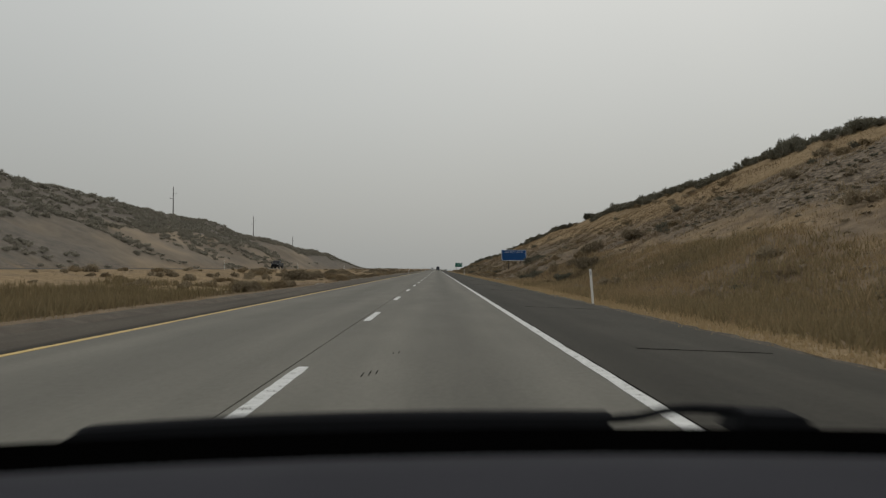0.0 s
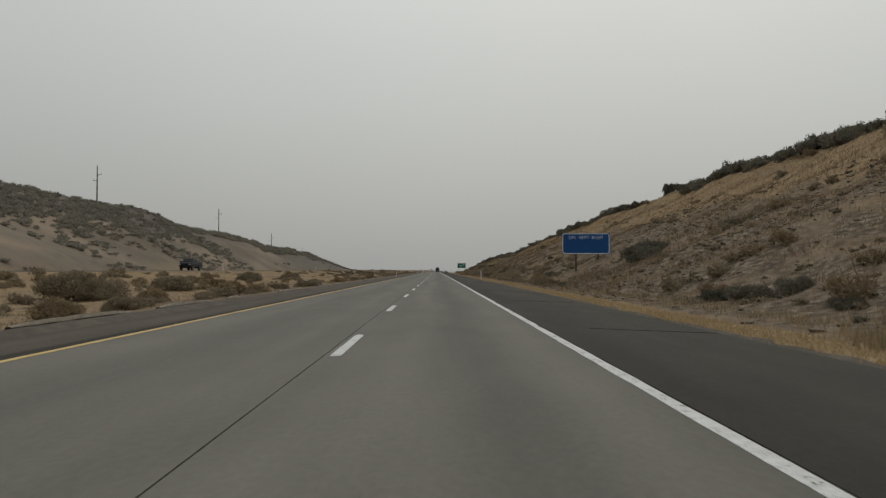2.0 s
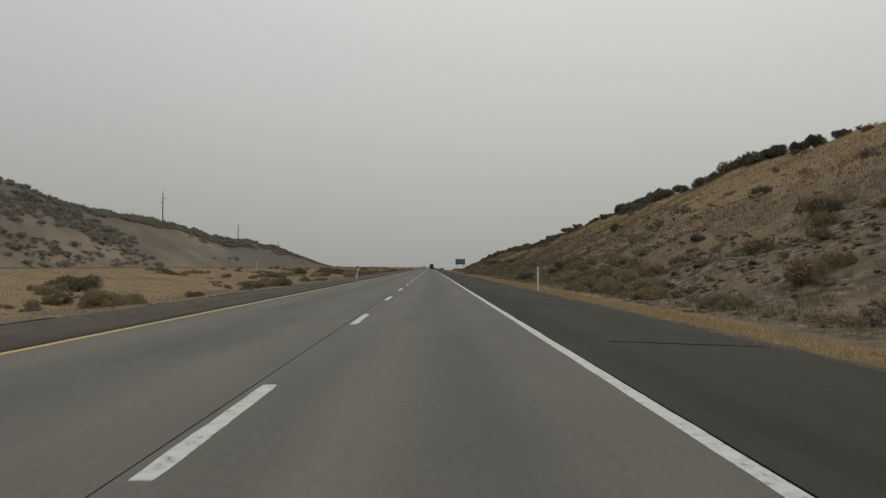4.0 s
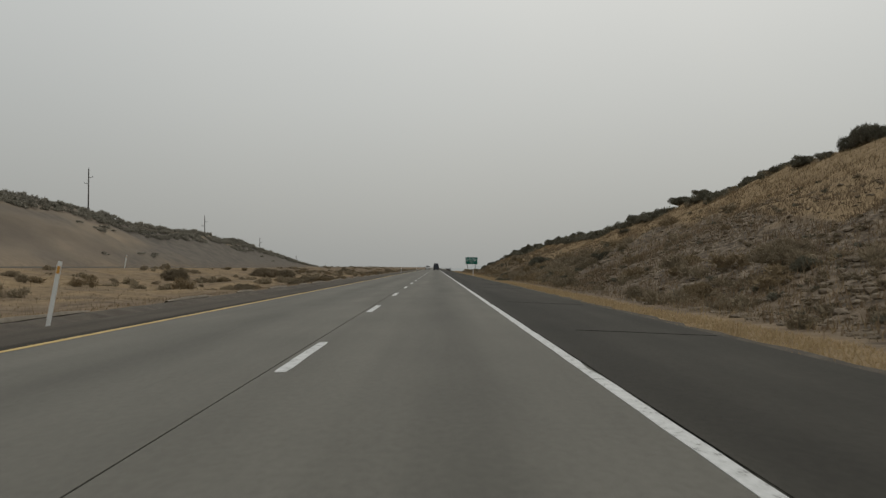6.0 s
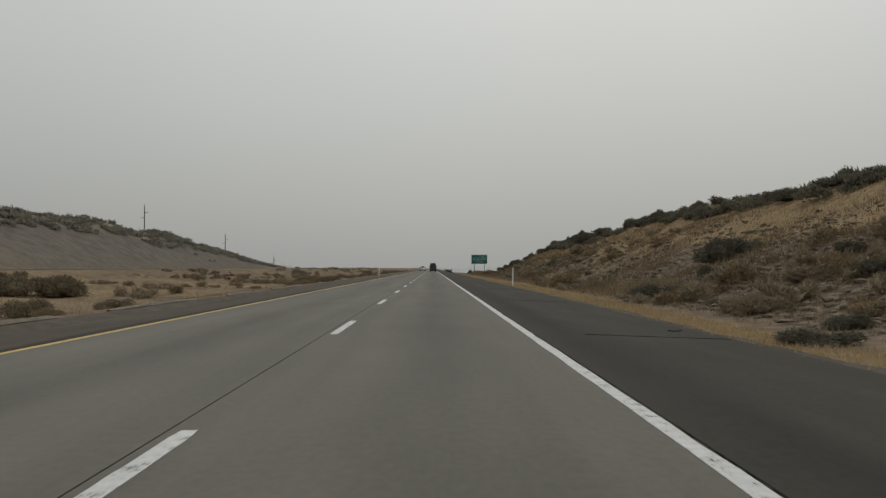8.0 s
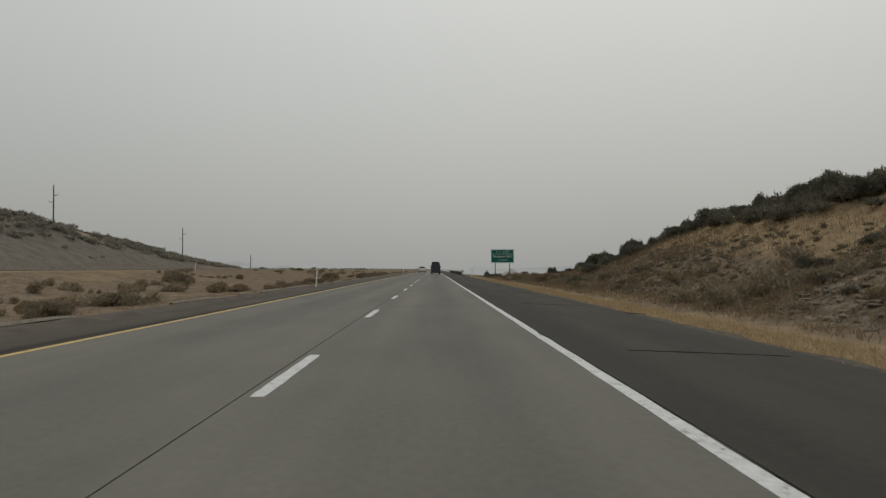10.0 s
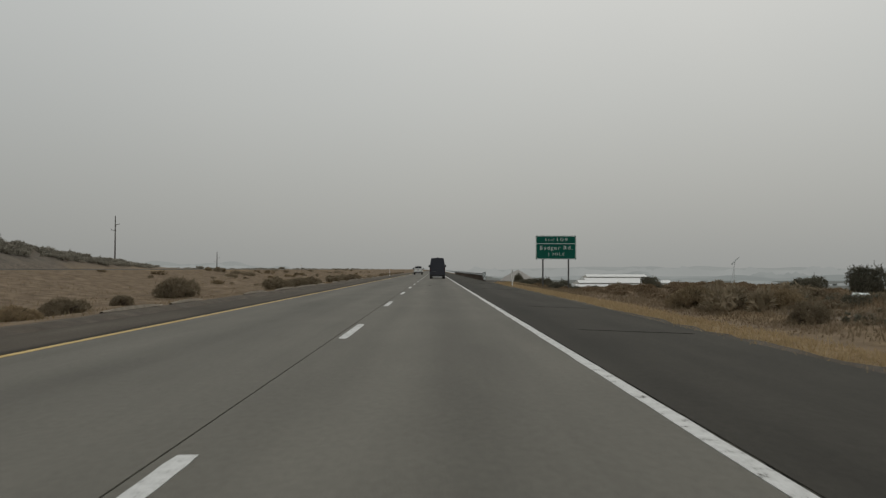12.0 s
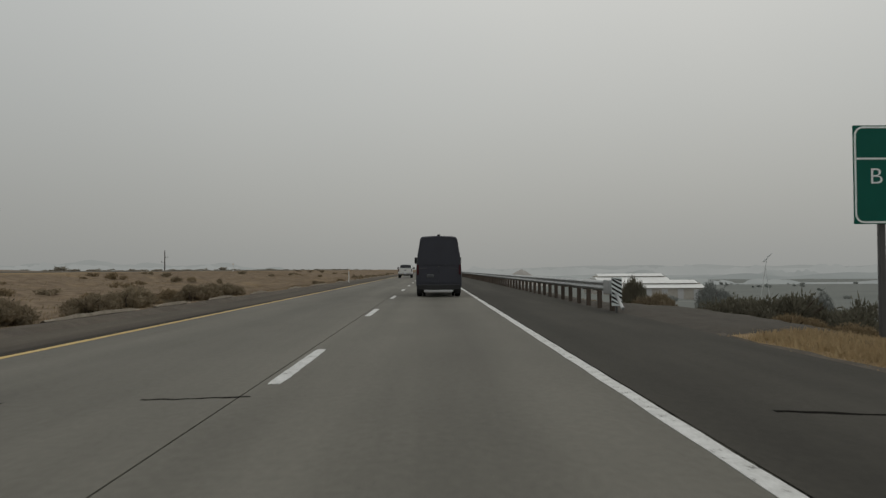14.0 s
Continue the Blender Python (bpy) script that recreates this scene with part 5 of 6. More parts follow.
def quads_mesh(name, V, mat, size=4):
    n = len(V) // size
    me = bpy.data.meshes.new(name)
    me.vertices.add(len(V))
    me.vertices.foreach_set("co", np.ascontiguousarray(V, dtype=np.float32).ravel())
    me.loops.add(len(V))
    me.loops.foreach_set("vertex_index", np.arange(len(V)))
    me.polygons.add(n)
    me.polygons.foreach_set("loop_start", np.arange(n) * size)
    me.polygons.foreach_set("loop_total", np.full(n, size))
    me.materials.append(mat)
    me.update(calc_edges=True)
    return me


def stems_bm(rnd, r, h):
    bm = bmesh.new()
    for k in range(7):
        a = rnd.uniform(0, 2 * math.pi)
        o = rnd.uniform(0.0, 0.12) * r
        m = (math.cos(a) * r * 0.3, math.sin(a) * r * 0.3, h * 0.38)
        e = (math.cos(a + 0.3) * r * 0.6, math.sin(a + 0.3) * r * 0.6, h * rnd.uniform(0.45, 0.7))
        tube_bm((math.cos(a) * o, math.sin(a) * o, -0.15), m, 0.035, 0.022, 5, bm)
        tube_bm(m, e, 0.022, 0.008, 5, bm)
    return bm


BUSH_KINDS = {"hill_sage": (M_HILL_SAGE, "grey-green sagebrush on the long hillside, paled for haze"), "sagebrush": (M_SAGE, "grey-brown sagebrush on dry ground"), "dark_brush": (M_SAGE_DARK, "dense dark green-brown shrub on dry ground"), "rabbitbrush": (M_TAN, "dry tan rabbitbrush among straw grass")}
rng = np.random.default_rng(11)
PROTO = {}
for kind_, (mat_, lab_) in BUSH_KINDS.items():
    PROTO[kind_] = []
    for k in range(4):
        crown_me = quads_mesh("crown", leaf_cloud(rng, 3600, 0.036, int(rng.integers(9, 15)), 1, 0.16 if kind_ == "dark_brush" else 0.14), mat_, 3)
        stem = stems_bm(random.Random(k), 1.0, 1.0)
        stem_me = bpy.data.meshes.new("stem")
        stem.to_mesh(stem_me)
        stem.free()
        stem_me.materials.append(M_STEM)
        PROTO[kind_].append((crown_me, stem_me))
FAR_V = {kind_: [leaf_cloud(rng, 58 if kind_ == "hill_sage" else 270, 0.17 if kind_ == "hill_sage" else 0.088, 5 if kind_ == "hill_sage" else int(rng.integers(5, 8)), 0, 0.22) for _ in range(5)] for kind_ in BUSH_KINDS}
placed = []


def bush(kind, x, y, r, h, seed):
    rnd = random.Random(seed)
    crown_me, stem_me = PROTO[kind][rnd.randrange(4)]
    e = new(kind, crown_me)
    z = float(ground_z(x, y))
    e.location, e.rotation_euler, e.scale = (x, y, z - 0.05), (0, 0, rnd.uniform(0, 6.28)), (r * rnd.uniform(1.05, 1.45), r * rnd.uniform(1.05, 1.45), h * 1.25)
    tagged(e, BUSH_KINDS[kind][1], "shrub", kind.replace("_", " ") + " shrubs")
    s = new("stem", stem_me)
    s.parent = e
    placed.append((x, y, r))


# shrubs that stand out, x, y, radius, height
for i, (kind_, x_, y_, r_, h_) in enumerate([
        ("sagebrush", -10.4, 467.0, 0.75, 0.75), ("sagebrush", -10.8, 460.5, 0.8, 0.9), ("sagebrush", -11.0, 478.0, 0.8, 0.8), ("sagebrush", -10.2, 489.0, 0.7, 0.7), ("sagebrush", -11.0, 493.0, 0.8, 0.9), ("sagebrush", -10.6, 498.0, 0.75, 0.8),
        ("sagebrush", -11.4, 503.0, 0.9, 0.9), ("sagebrush", -10.8, 509.0, 0.8, 0.8), ("sagebrush", -11.2, 516.0, 0.9, 0.9), ("sagebrush", -12.5, 472.5, 0.7, 0.8), ("dark_brush", 15.4, 128.5, 1.6, 1.5), ("dark_brush", 17.2, 131.0, 1.3, 1.2), ("sagebrush", 13.7, 71.0, 1.1, 1.3), ("sagebrush", 19.8, 78.6, 1.2, 1.2), ("sagebrush", 13.7, 77.7, 0.9, 0.9), ("sagebrush", 16.2, 82.1, 1.4, 1.3),
        ("sagebrush", 13.6, 273.0, 1.1, 1.2), ("sagebrush", 13.7, 234.5, 1.0, 1.0), ("dark_brush", 14.2, 308.5, 1.3, 1.3), ("sagebrush", 15.8, 354.0, 1.2, 1.2),
        ("sagebrush", -19.3, 110.7, 2.2, 1.5), ("sagebrush", -19.4, 125.6, 1.4, 1.1), ("sagebrush", -20.8, 155.6, 1.3, 1.1), ("rabbitbrush", -19.2, 135.4, 1.3, 1.0), ("sagebrush", -21.7, 184.0, 1.3, 1.2),
        ("sagebrush", -20.4, 238.0, 1.4, 1.1), ("sagebrush", -23.0, 274.0, 1.3, 1.2), ("sagebrush", -23.8, 316.0, 1.8, 1.5), ("sagebrush", -22.0, 318.5, 1.4, 1.2), ("sagebrush", -23.7, 413.4, 1.5, 1.3), ("sagebrush", -14.6, 452.0, 1.3, 1.3),
        ("dark_brush", 17.0, 404.5, 1.22, 0.98), ("dark_brush", 19.5, 401.0, 1.44, 1.33), ("dark_brush", 18.2, 409.0, 1.0, 0.75), ("dark_brush", 22.0, 395.0, 1.44, 1.4), ("dark_brush", 16.0, 415.0, 0.7, 0.5), ("dark_brush", 21.5, 406.0, 1.3, 1.1),
        ("dark_brush", 14.8, 420.0, 0.6, 0.45), ("dark_brush", 12.6, 402.0, 0.8, 0.8), ("dark_brush", 10.6, 397.5, 0.75, 0.6), ("sagebrush", 12.4, 396.0, 0.7, 0.7), ("dark_brush", 11.4, 391.5, 0.6, 0.55), ("dark_brush", 13.2, 409.0, 0.86, 0.94), ("rabbitbrush", 10.3, 409.5, 1.1, 0.8),
        ("dark_brush", 13.8, 432.0, 0.55, 1.15), ("dark_brush", 16.3, 441.0, 0.75, 0.75), ("dark_brush", 17.6, 444.0, 0.5, 0.55), ("sagebrush", 9.0, 426.0, 0.45, 0.6), ("sagebrush", 12.8, 433.5, 0.5, 0.45), ("dark_brush", 13.4, 456.0, 0.5, 0.65), ("sagebrush", 12.0, 441.0, 0.5, 0.4), ("dark_brush", 32.0, 243.0, 1.1, 1.7), ("dark_brush", 31.2, 250.5, 1.2, 1.5), ("dark_brush", 30.2, 259.0, 1.0, 1.4), ("dark_brush", 21.8, 226.5, 0.85, 0.95), ("dark_brush", 7.3, 286.2, 0.7, 0.36), ("dark_brush", 10.6, 475.7, 0.7, 0.8), ("dark_brush", 13.6, 470.5, 0.6, 1.0), ("dark_brush", 15.0, 473.0, 0.65, 1.2), ("dark_brush", 16.8, 471.5, 0.7, 1.3), ("dark_brush", 18.3, 475.5, 0.75, 1.5), ("dark_brush", 19.0, 470.0, 0.6, 1.4), ("dark_brush", 21.8, 474.0, 0.8, 1.8), ("dark_brush", 23.8, 469.0, 0.7, 1.7), ("sagebrush", 12.2, 465.0, 0.5, 0.6), ("dark_brush", 29.0, 236.0, 1.3, 1.5),
        ("dark_brush", 13.9, 511.0, 1.2, 1.35), ("dark_brush", 15.9, 512.0, 1.0, 0.7), ("dark_brush", 12.8, 501.0, 1.4, 1.9), ("dark_brush", 14.6, 500.6, 1.5, 2.0), ("dark_brush", 16.6, 500.0, 1.5, 1.6), ("rabbitbrush", 13.6, 498.6, 0.9, 0.8),
        ("rabbitbrush", 15.6, 498.2, 1.0, 0.9), ("dark_brush", 18.2, 499.0, 1.4, 1.4), ("dark_brush", 12.1, 520.0, 0.6, 2.2), ("sagebrush", 12.4, 517.0, 1.0, 1.5), ("dark_brush", 21.0, 478.0, 1.05, 0.9), ("dark_brush", 22.5, 484.0, 1.2, 0.98),
        ("dark_brush", 20.5, 470.0, 0.9, 0.75), ("dark_brush", 23.5, 488.5, 1.12, 0.98), ("dark_brush", 19.8, 463.0, 0.98, 0.9), ("sagebrush", 17.5, 468.0, 1.1, 0.8), ("sagebrush", 16.0, 481.0, 0.9, 0.7), ("dark_brush", 24.5, 473.0, 1.2, 0.83), ("dark_brush", 27.0, 486.0, 0.98, 0.9), ("dark_brush", 30.0, 487.5, 1.12, 0.9), ("dark_brush", 33.0, 486.0, 1.05, 0.98), ("dark_brush", 18.5, 488.0, 0.9, 0.83), ("sagebrush", 25.5, 481.0, 1.1, 0.8), ("sagebrush", 29.0, 478.0, 1.2, 0.9), ("dark_brush", 11.6, 503.0, 1.1, 1.5), ("dark_brush", 13.4, 502.5, 1.3, 1.8), ("rabbitbrush", 12.2, 499.4, 0.8, 0.9), ("dark_brush", 15.6, 497.0, 1.0, 1.0), ("dark_brush", 17.4, 496.5, 1.1, 1.1)]):
    bush(kind_, x_, y_, r_, h_, 300 + i)

for i in range(36):
    rnd = random.Random(700 + i)
    y_ = 385.0 + 1.35 * i
    xc = float(np.interp(y_, RIGHT_CREST[:, 0], RIGHT_CREST[:, 1]))
    bush("dark_brush", xc + rnd.uniform(0.2, 1.8), y_, rnd.uniform(0.6, 1.0) * (1.0 if y_ < 408 else 0.7), rnd.uniform(0.8, 1.55) * (1.0 if y_ < 400 else 1.15 if y_ < 412 else 0.5), 740 + i)

# the taller shrubs that stand singly or in clumps along the crest
for i in range(99):
    rnd = random.Random(7000 + i)
    y_ = 172.0 + 2.35 * i + rnd.uniform(-1.0, 1.0)
    clump = float(bumps(np.array(0.0), np.array(y_), 8.0, 39))
    if clump < -0.3 and y_ < 290:
        continue
    xc = float(np.interp(y_, RIGHT_CREST[:, 0], RIGHT_CREST[:, 1]))
    r_ = rnd.uniform(0.5, 1.0) + 0.5 * max(clump, 0.0)
    bush("dark_brush", xc + rnd.uniform(-1.3, 1.0), y_, r_, r_ * rnd.uniform(1.1, 1.65) * (0.68 if 262 < y_ < 380 else 1.0), 7100 + i)


# looser growth: on the cutting, along its crest, in the median, nearest first
rnd = random.Random(23)
free = {"sagebrush": [], "dark_brush": [], "rabbitbrush": [], "hill_sage": []}
for _ in range(5200):
    y_ = rnd.uniform(0, 445)
    xc = float(np.interp(y_, RIGHT_CREST[:, 0], RIGHT_CREST[:, 1]))
    s_ = rnd.random()
    x_ = 9.0 + (xc - 9.0) * s_
    clump = float(bumps(np.array(x_), np.array(y_), 11.0, 31)) + 0.5 * float(bumps(np.array(x_), np.array(y_), 30.0, 32))
    want = 0.24 + 0.9 * clump + (0.30 if s_ < 0.22 else 0.0)
    if s_ > 0.2 and 175 < y_ < 330:
        want *= 0.6
    if 0.58 < s_ < 0.93:
        want *= 0.38 if y_ < 165 else 0.16
    if y_ < 105:
        want *= 0.3 if s_ < 0.33 else 0.9
    if y_ > 320:
        want *= 0.55
    if y_ > 375:
        want *= 0.3
    if rnd.random() < want:
        r_ = rnd.uniform(0.3, 0.9)
        free["dark_brush" if rnd.random() < 0.14 else "sagebrush" if rnd.random() < 0.6 else "rabbitbrush"].append((x_, y_, r_, r_ * rnd.uniform(0.7, 1.1)))
for _ in range(1150):
    y_ = rnd.uniform(-10, 425)
    xc = float(np.interp(y_, RIGHT_CREST[:, 0], RIGHT_CREST[:, 1]))
    x_ = xc + rnd.uniform(-2.4, 4.0)
    clump = float(bumps(np.array(x_ * 0.6), np.array(y_), 8.0, 35))
    if clump < (-0.42 if y_ < 175 else -0.25 if y_ > 300 else 0.02):
        continue
    r_ = rnd.uniform(0.5, 0.95) + 0.7 * max(clump, 0.0)
    free["dark_brush"].append((x_, y_, r_, r_ * rnd.uniform(0.85, 1.45) * (0.68 if 262 < y_ < 380 else 0.55 if y_ > 412 else 1.0)))
for _ in range(4400):
    y_ = rnd.uniform(20, 760)
    x_ = -rnd.uniform(11.0, 33.0)
    clump = float(bumps(np.array(x_), np.array(y_), 14.0, 41)) + 0.4 * float(bumps(np.array(x_), np.array(y_), 45.0, 42))
    if -x_ < 14.5:
        want = 0.22 + 1.5 * float(bumps(np.array(0.0), np.array(y_), 12.0, 43)) + 0.6 * clump
    else:
        want = (0.05 if y_ > 400 else 0.20) + 0.65 * clump
    if rnd.random() < want:
        r_ = rnd.uniform(0.28, 0.85)
        free["sagebrush" if rnd.random() < 0.7 else "rabbitbrush"].append((x_, y_, r_, r_ * rnd.uniform(0.6, 1.0)))
for _ in range(9000):
    y_ = rnd.uniform(30, 560)
    lc = float(np.interp(y_, LEFT_CREST[:, 0], LEFT_CREST[:, 1]))
    lz = float(np.interp(y_, LEFT_CREST[:, 0], LEFT_CREST[:, 2]))
    if rnd.random() < 0.52:
        wide = 22 if y_ < 300 else 6
        x_, r_ = -(lc + 9 - (wide + 9) * rnd.random() ** 1.15), rnd.uniform(0.5, 1.3)
        free["hill_sage"].append((x_, y_, r_, r_ * rnd.uniform(0.6, 1.0) * min(1.0, 0.4 + lz / 10)))
    elif y_ < 330 or rnd.random() < 0.12:
        x_, r_ = -rnd.uniform(51, lc), rnd.uniform(0.5, 1.2)
        if float(bumps(np.array(x_), np.array(y_), 22.0, 51)) + 0.4 * float(bumps(np.array(x_), np.array(y_), 8.0, 52)) > 0.10:
            free["hill_sage"].append((x_, y_, r_, r_ * rnd.uniform(0.5, 0.9)))
for _ in range(500):
    y_, x_ = rnd.uniform(448, 620), rnd.uniform(10.5, 34)
    r_ = rnd.uniform(0.2, 0.48) if y_ < 492 else rnd.uniform(0.35, 0.85)
    if not (x_ < 21 and y_ > 500) and not (x_ < 12.5 and y_ > 485):
        free["dark_brush" if rnd.random() < 0.5 else "sagebrush"].append((x_, y_, r_, r_ * rnd.uniform(0.6, 1.1)))
for _ in range(300):
    y_ = rnd.uniform(560, 1300)
    x_ = -rnd.uniform(48, 200)
    r_ = rnd.uniform(0.6, 1.5)
    free["hill_sage"].append((x_, y_, r_, r_ * rnd.uniform(0.4, 0.6)))
for _ in range(170):
    y_ = rnd.uniform(165, 446)
    if float(bumps(np.array(0.0), np.array(y_), 9.0, 37)) > -0.08:
        r_ = rnd.uniform(0.3, 0.75)
        free["sagebrush" if rnd.random() < 0.55 else "rabbitbrush"].append((rnd.uniform(8.2, 10.6), y_, r_, r_ * rnd.uniform(0.7, 1.05)))
SIGNS = ((13.8, 141.5), (13.4, 494.0))
for kind_, rows_ in free.items():
    rows_ = [q for q in rows_ if all(abs(q[0] - sx) > 3.2 or not (-32 < q[1] - sy < 1.5) for sx, sy in SIGNS) and all((q[0] - p[0]) ** 2 + (q[1] - p[1]) ** 2 > (0.8 * (p[2] + q[2])) ** 2 for p in placed[:117])]
    near = [q for q in rows_ if (9 < q[0] < 17 or -19 < q[0] < -9) and 25 < q[1] < 520]
    near.sort(key=lambda q: abs(q[0] + 2.0))
    near = near[:90] if kind_ != "hill_sage" else []
    chosen = set(near)
    for i, q in enumerate(near):
        bush(kind_, q[0], q[1], q[2], q[3], 5000 + i)
    rest = [q for q in rows_ if q not in chosen]
    A = np.array(rest)
    gz = ground_z(A[:, 0], A[:, 1])
    out = []
    for i, q in enumerate(rest):
        V = FAR_V[kind_][i % 5]
        a = rnd.uniform(0, 6.28)
        ca, sa = math.cos(a), math.sin(a)
        w_ = q[2] * 1.22
        R = np.array([[ca * w_, sa * w_, 0], [-sa * w_, ca * w_, 0], [0, 0, q[3] * 1.25]])
        out.append(V @ R + np.array([q[0], q[1], gz[i] - 0.05]))
    ob = new(kind_ + "_growth", quads_mesh(kind_ + "_growth", np.concatenate(out), BUSH_KINDS[kind_][0], 3))
    tagged(ob, "scattered " + BUSH_KINDS[kind_][1], "shrubs", kind="stuff")


# low broken brush that mottles the cutting's rubble
TINY = [leaf_cloud(rng, 40, 0.19, 3, 0, 0.16) for _ in range(6)]
for kind_, count_, lab_ in (("sagebrush", 4600, "low grey-brown brush among the slope's rubble"), ("dark_brush", 1500, "low dark brush among the slope's rubble")):
    out = []
    while len(out) < count_:
        y_ = rnd.uniform(20, 440)
        xc = float(np.interp(y_, RIGHT_CREST[:, 0], RIGHT_CREST[:, 1]))
        s_ = -0.05 + 0.72 * rnd.random()
        x_ = 10 + (xc - 10) * s_
        if y_ < 105 and s_ < 0.35 and rnd.random() < 0.8:
            continue
        if 170 < y_ < 335 and s_ > 0.30 and rnd.random() < 0.7:
            continue
        if float(bumps(np.array(x_), np.array(y_), 5.0, 44)) + 0.7 * float(bumps(np.array(x_), np.array(y_), 21.0, 45)) < rnd.uniform(-0.4, 0.3):
            continue
        a, r_ = rnd.uniform(0, 6.28), rnd.uniform(0.16, 0.46)
        ca, sa = math.cos(a) * r_, math.sin(a) * r_
        out.append(TINY[len(out) % 6] @ np.array([[ca, sa, 0], [-sa, ca, 0], [0, 0, r_ * rnd.uniform(0.5, 0.9)]]) + np.array([x_, y_, float(ground_z(x_, y_)) - 0.03]))
    ob = new("low_" + kind_, quads_mesh("low_" + kind_, np.concatenate(out), BUSH_KINDS[kind_][0], 3))
    tagged(ob, lab_, "shrubs", kind="stuff")


# ---- grass and weeds ----
def tufts(name, x, y, h0, h1, mat, label, blades=3, width=0.03, seed=1, spread=0.16):
    g = np.random.default_rng(seed)
    n = len(x)
    z = ground_z(x, y)
    bx = np.repeat(x, blades) + g.normal(0, spread, n * blades)
    by = np.repeat(y, blades) + g.normal(0, spread, n * blades)
    bz = np.repeat(z, blades) - 0.04
    h = g.uniform(h0, h1, n * blades)
    a = g.uniform(0, 2 * np.pi, n * blades)
    lean = g.normal(0, 0.28, (n * blades, 2)) * h[:, None]
    w = width * g.uniform(0.6, 1.4, n * blades)
    p0 = np.column_stack([bx - np.cos(a) * w, by - np.sin(a) * w, bz])
    p1 = np.column_stack([bx + np.cos(a) * w, by + np.sin(a) * w, bz])
    p2 = np.column_stack([bx + lean[:, 0], by + lean[:, 1], bz + h])
    me = quads_mesh(name, np.stack([p0, p1, p2], 1).reshape(-1, 3), mat, 3)
    return tagged(new(name, me), label, "grass", kind="stuff")


M_VERGE_STRAW = island_foliage("bleached_grass", (0.245, 0.180, 0.100), (0.48, 0.366, 0.212))
M_BROWN_WEED = island_foliage("red_brown_weeds", (0.122, 0.086, 0.056), (0.30, 0.220, 0.138))
g = np.random.default_rng(77)
n = 52000
y_ = g.uniform(-5, 489, n)
x_ = 6.12 + 1.45 * g.uniform(0, 1, n) ** 1.2 + 0.35 * bumps(np.zeros(n), y_, 6.0, 60)
tufts("verge_grass", x_, y_, 0.04, 0.17, M_VERGE_STRAW, "pale golden dry grass along the outer verge", seed=2, width=0.02)
n = 130000
y_ = g.uniform(-5, 445, n)
xc = np.interp(y_, RIGHT_CREST[:, 0], RIGHT_CREST[:, 1])
x_ = 8.2 + (xc - 6.7) * g.uniform(0, 1, n) ** 1.1
pt = bumps(x_, y_, 13.0, 61) + 0.5 * bumps(x_, y_, 4.0, 62)
s_ = (x_ - 10) / (xc - 10)
keep = g.uniform(0, 1, n) < 0.20 + 0.9 * pt + 0.65 * smooth(0.56, 0.7, s_) + 0.4 * (1 - smooth(90, 125, y_)) - 0.8 * smooth(395, 412, y_)
tufts("slope_grass", x_[keep], y_[keep], 0.08, 0.32, M_STRAW, "dry straw grass on the cutting's slope", seed=3, width=0.018)
keep = ~keep & (g.uniform(0, 1, n) < 0.6)
tufts("slope_weeds", x_[keep], y_[keep], 0.07, 0.30, M_GREYGRASS, "weathered grey-brown weeds on the cutting's slope", seed=4, width=0.018)
n = 56000
y_ = g.uniform(10, 640, n)
x_ = -(10.1 + 23.5 * g.uniform(0, 1, n) ** 1.3)
pt = bumps(x_, y_, 17.0, 71) + 0.5 * bumps(x_, y_, 5.0, 72)
keep = g.uniform(0, 1, n) < 0.5 + 1.1 * pt
tufts("median_grass", x_[keep], y_[keep], 0.04, 0.16, M_STRAW, "dry straw grass in the median", seed=5, width=0.016)
tufts("median_weeds", x_[~keep], y_[~keep], 0.04, 0.20, M_GREYGRASS, "weathered grey-brown weeds in the median", seed=6, width=0.016)
n = 34000
y_ = g.uniform(66, 405, n)
xc = np.interp(y_, RIGHT_CREST[:, 0], RIGHT_CREST[:, 1])
x_ = 8.8 + (xc - 8.8) * 0.85 * g.uniform(0, 1, n) ** 1.15
keep = bumps(x_, y_, 11.0, 85) + 0.6 * bumps(x_, y_, 3.5, 86) + 0.35 * (1 - smooth(90, 180, y_)) > 0.10
tufts("slope_brown_weeds", x_[keep], y_[keep], 0.10, 0.40, M_BROWN_WEED, "red-brown dead weeds over the cutting's slope", seed=21, width=0.022, spread=0.3, blades=5)
M_OLIVE = island_foliage("olive_weeds", (0.098, 0.080, 0.044), (0.30, 0.235, 0.132))
n = 4200
y_, x_ = g.uniform(22, 62, n), -(11.5 + 12 * g.uniform(0, 1, n))
keep = bumps(x_, y_, 6.0, 81) + g.uniform(-0.3, 0.3, n) > -0.02 + 0.3 * smooth(45, 62, y_)
tufts("tall_weeds", x_[keep], y_[keep], 0.2, 0.75, M_OLIVE, "tall olive-green weeds in the median", seed=7, width=0.03, spread=0.35, blades=9)
n = 13000
y_, x_ = g.uniform(6, 84, n), 7.4 + 9.0 * g.uniform(0, 1, n)
keep = bumps(x_, y_, 5.0, 82) + g.uniform(-0.3, 0.3, n) > -0.03 + 0.4 * smooth(45, 84, y_) + 0.25 * smooth(12.5, 16.4, x_)
tufts("tall_verge_weeds", x_[keep], y_[keep], 0.10, 0.46, M_OLIVE, "tall olive-brown weeds at the cutting's foot", seed=8, width=0.028, spread=0.3, blades=9)
straw = ~keep & (g.uniform(0, 1, n) < 0.55)
tufts("tall_verge_straw", x_[straw], y_[straw], 0.10, 0.40, M_STRAW, "tall dry straw grass at the cutting's foot", seed=18, width=0.024, spread=0.3, blades=9)
n = 11000
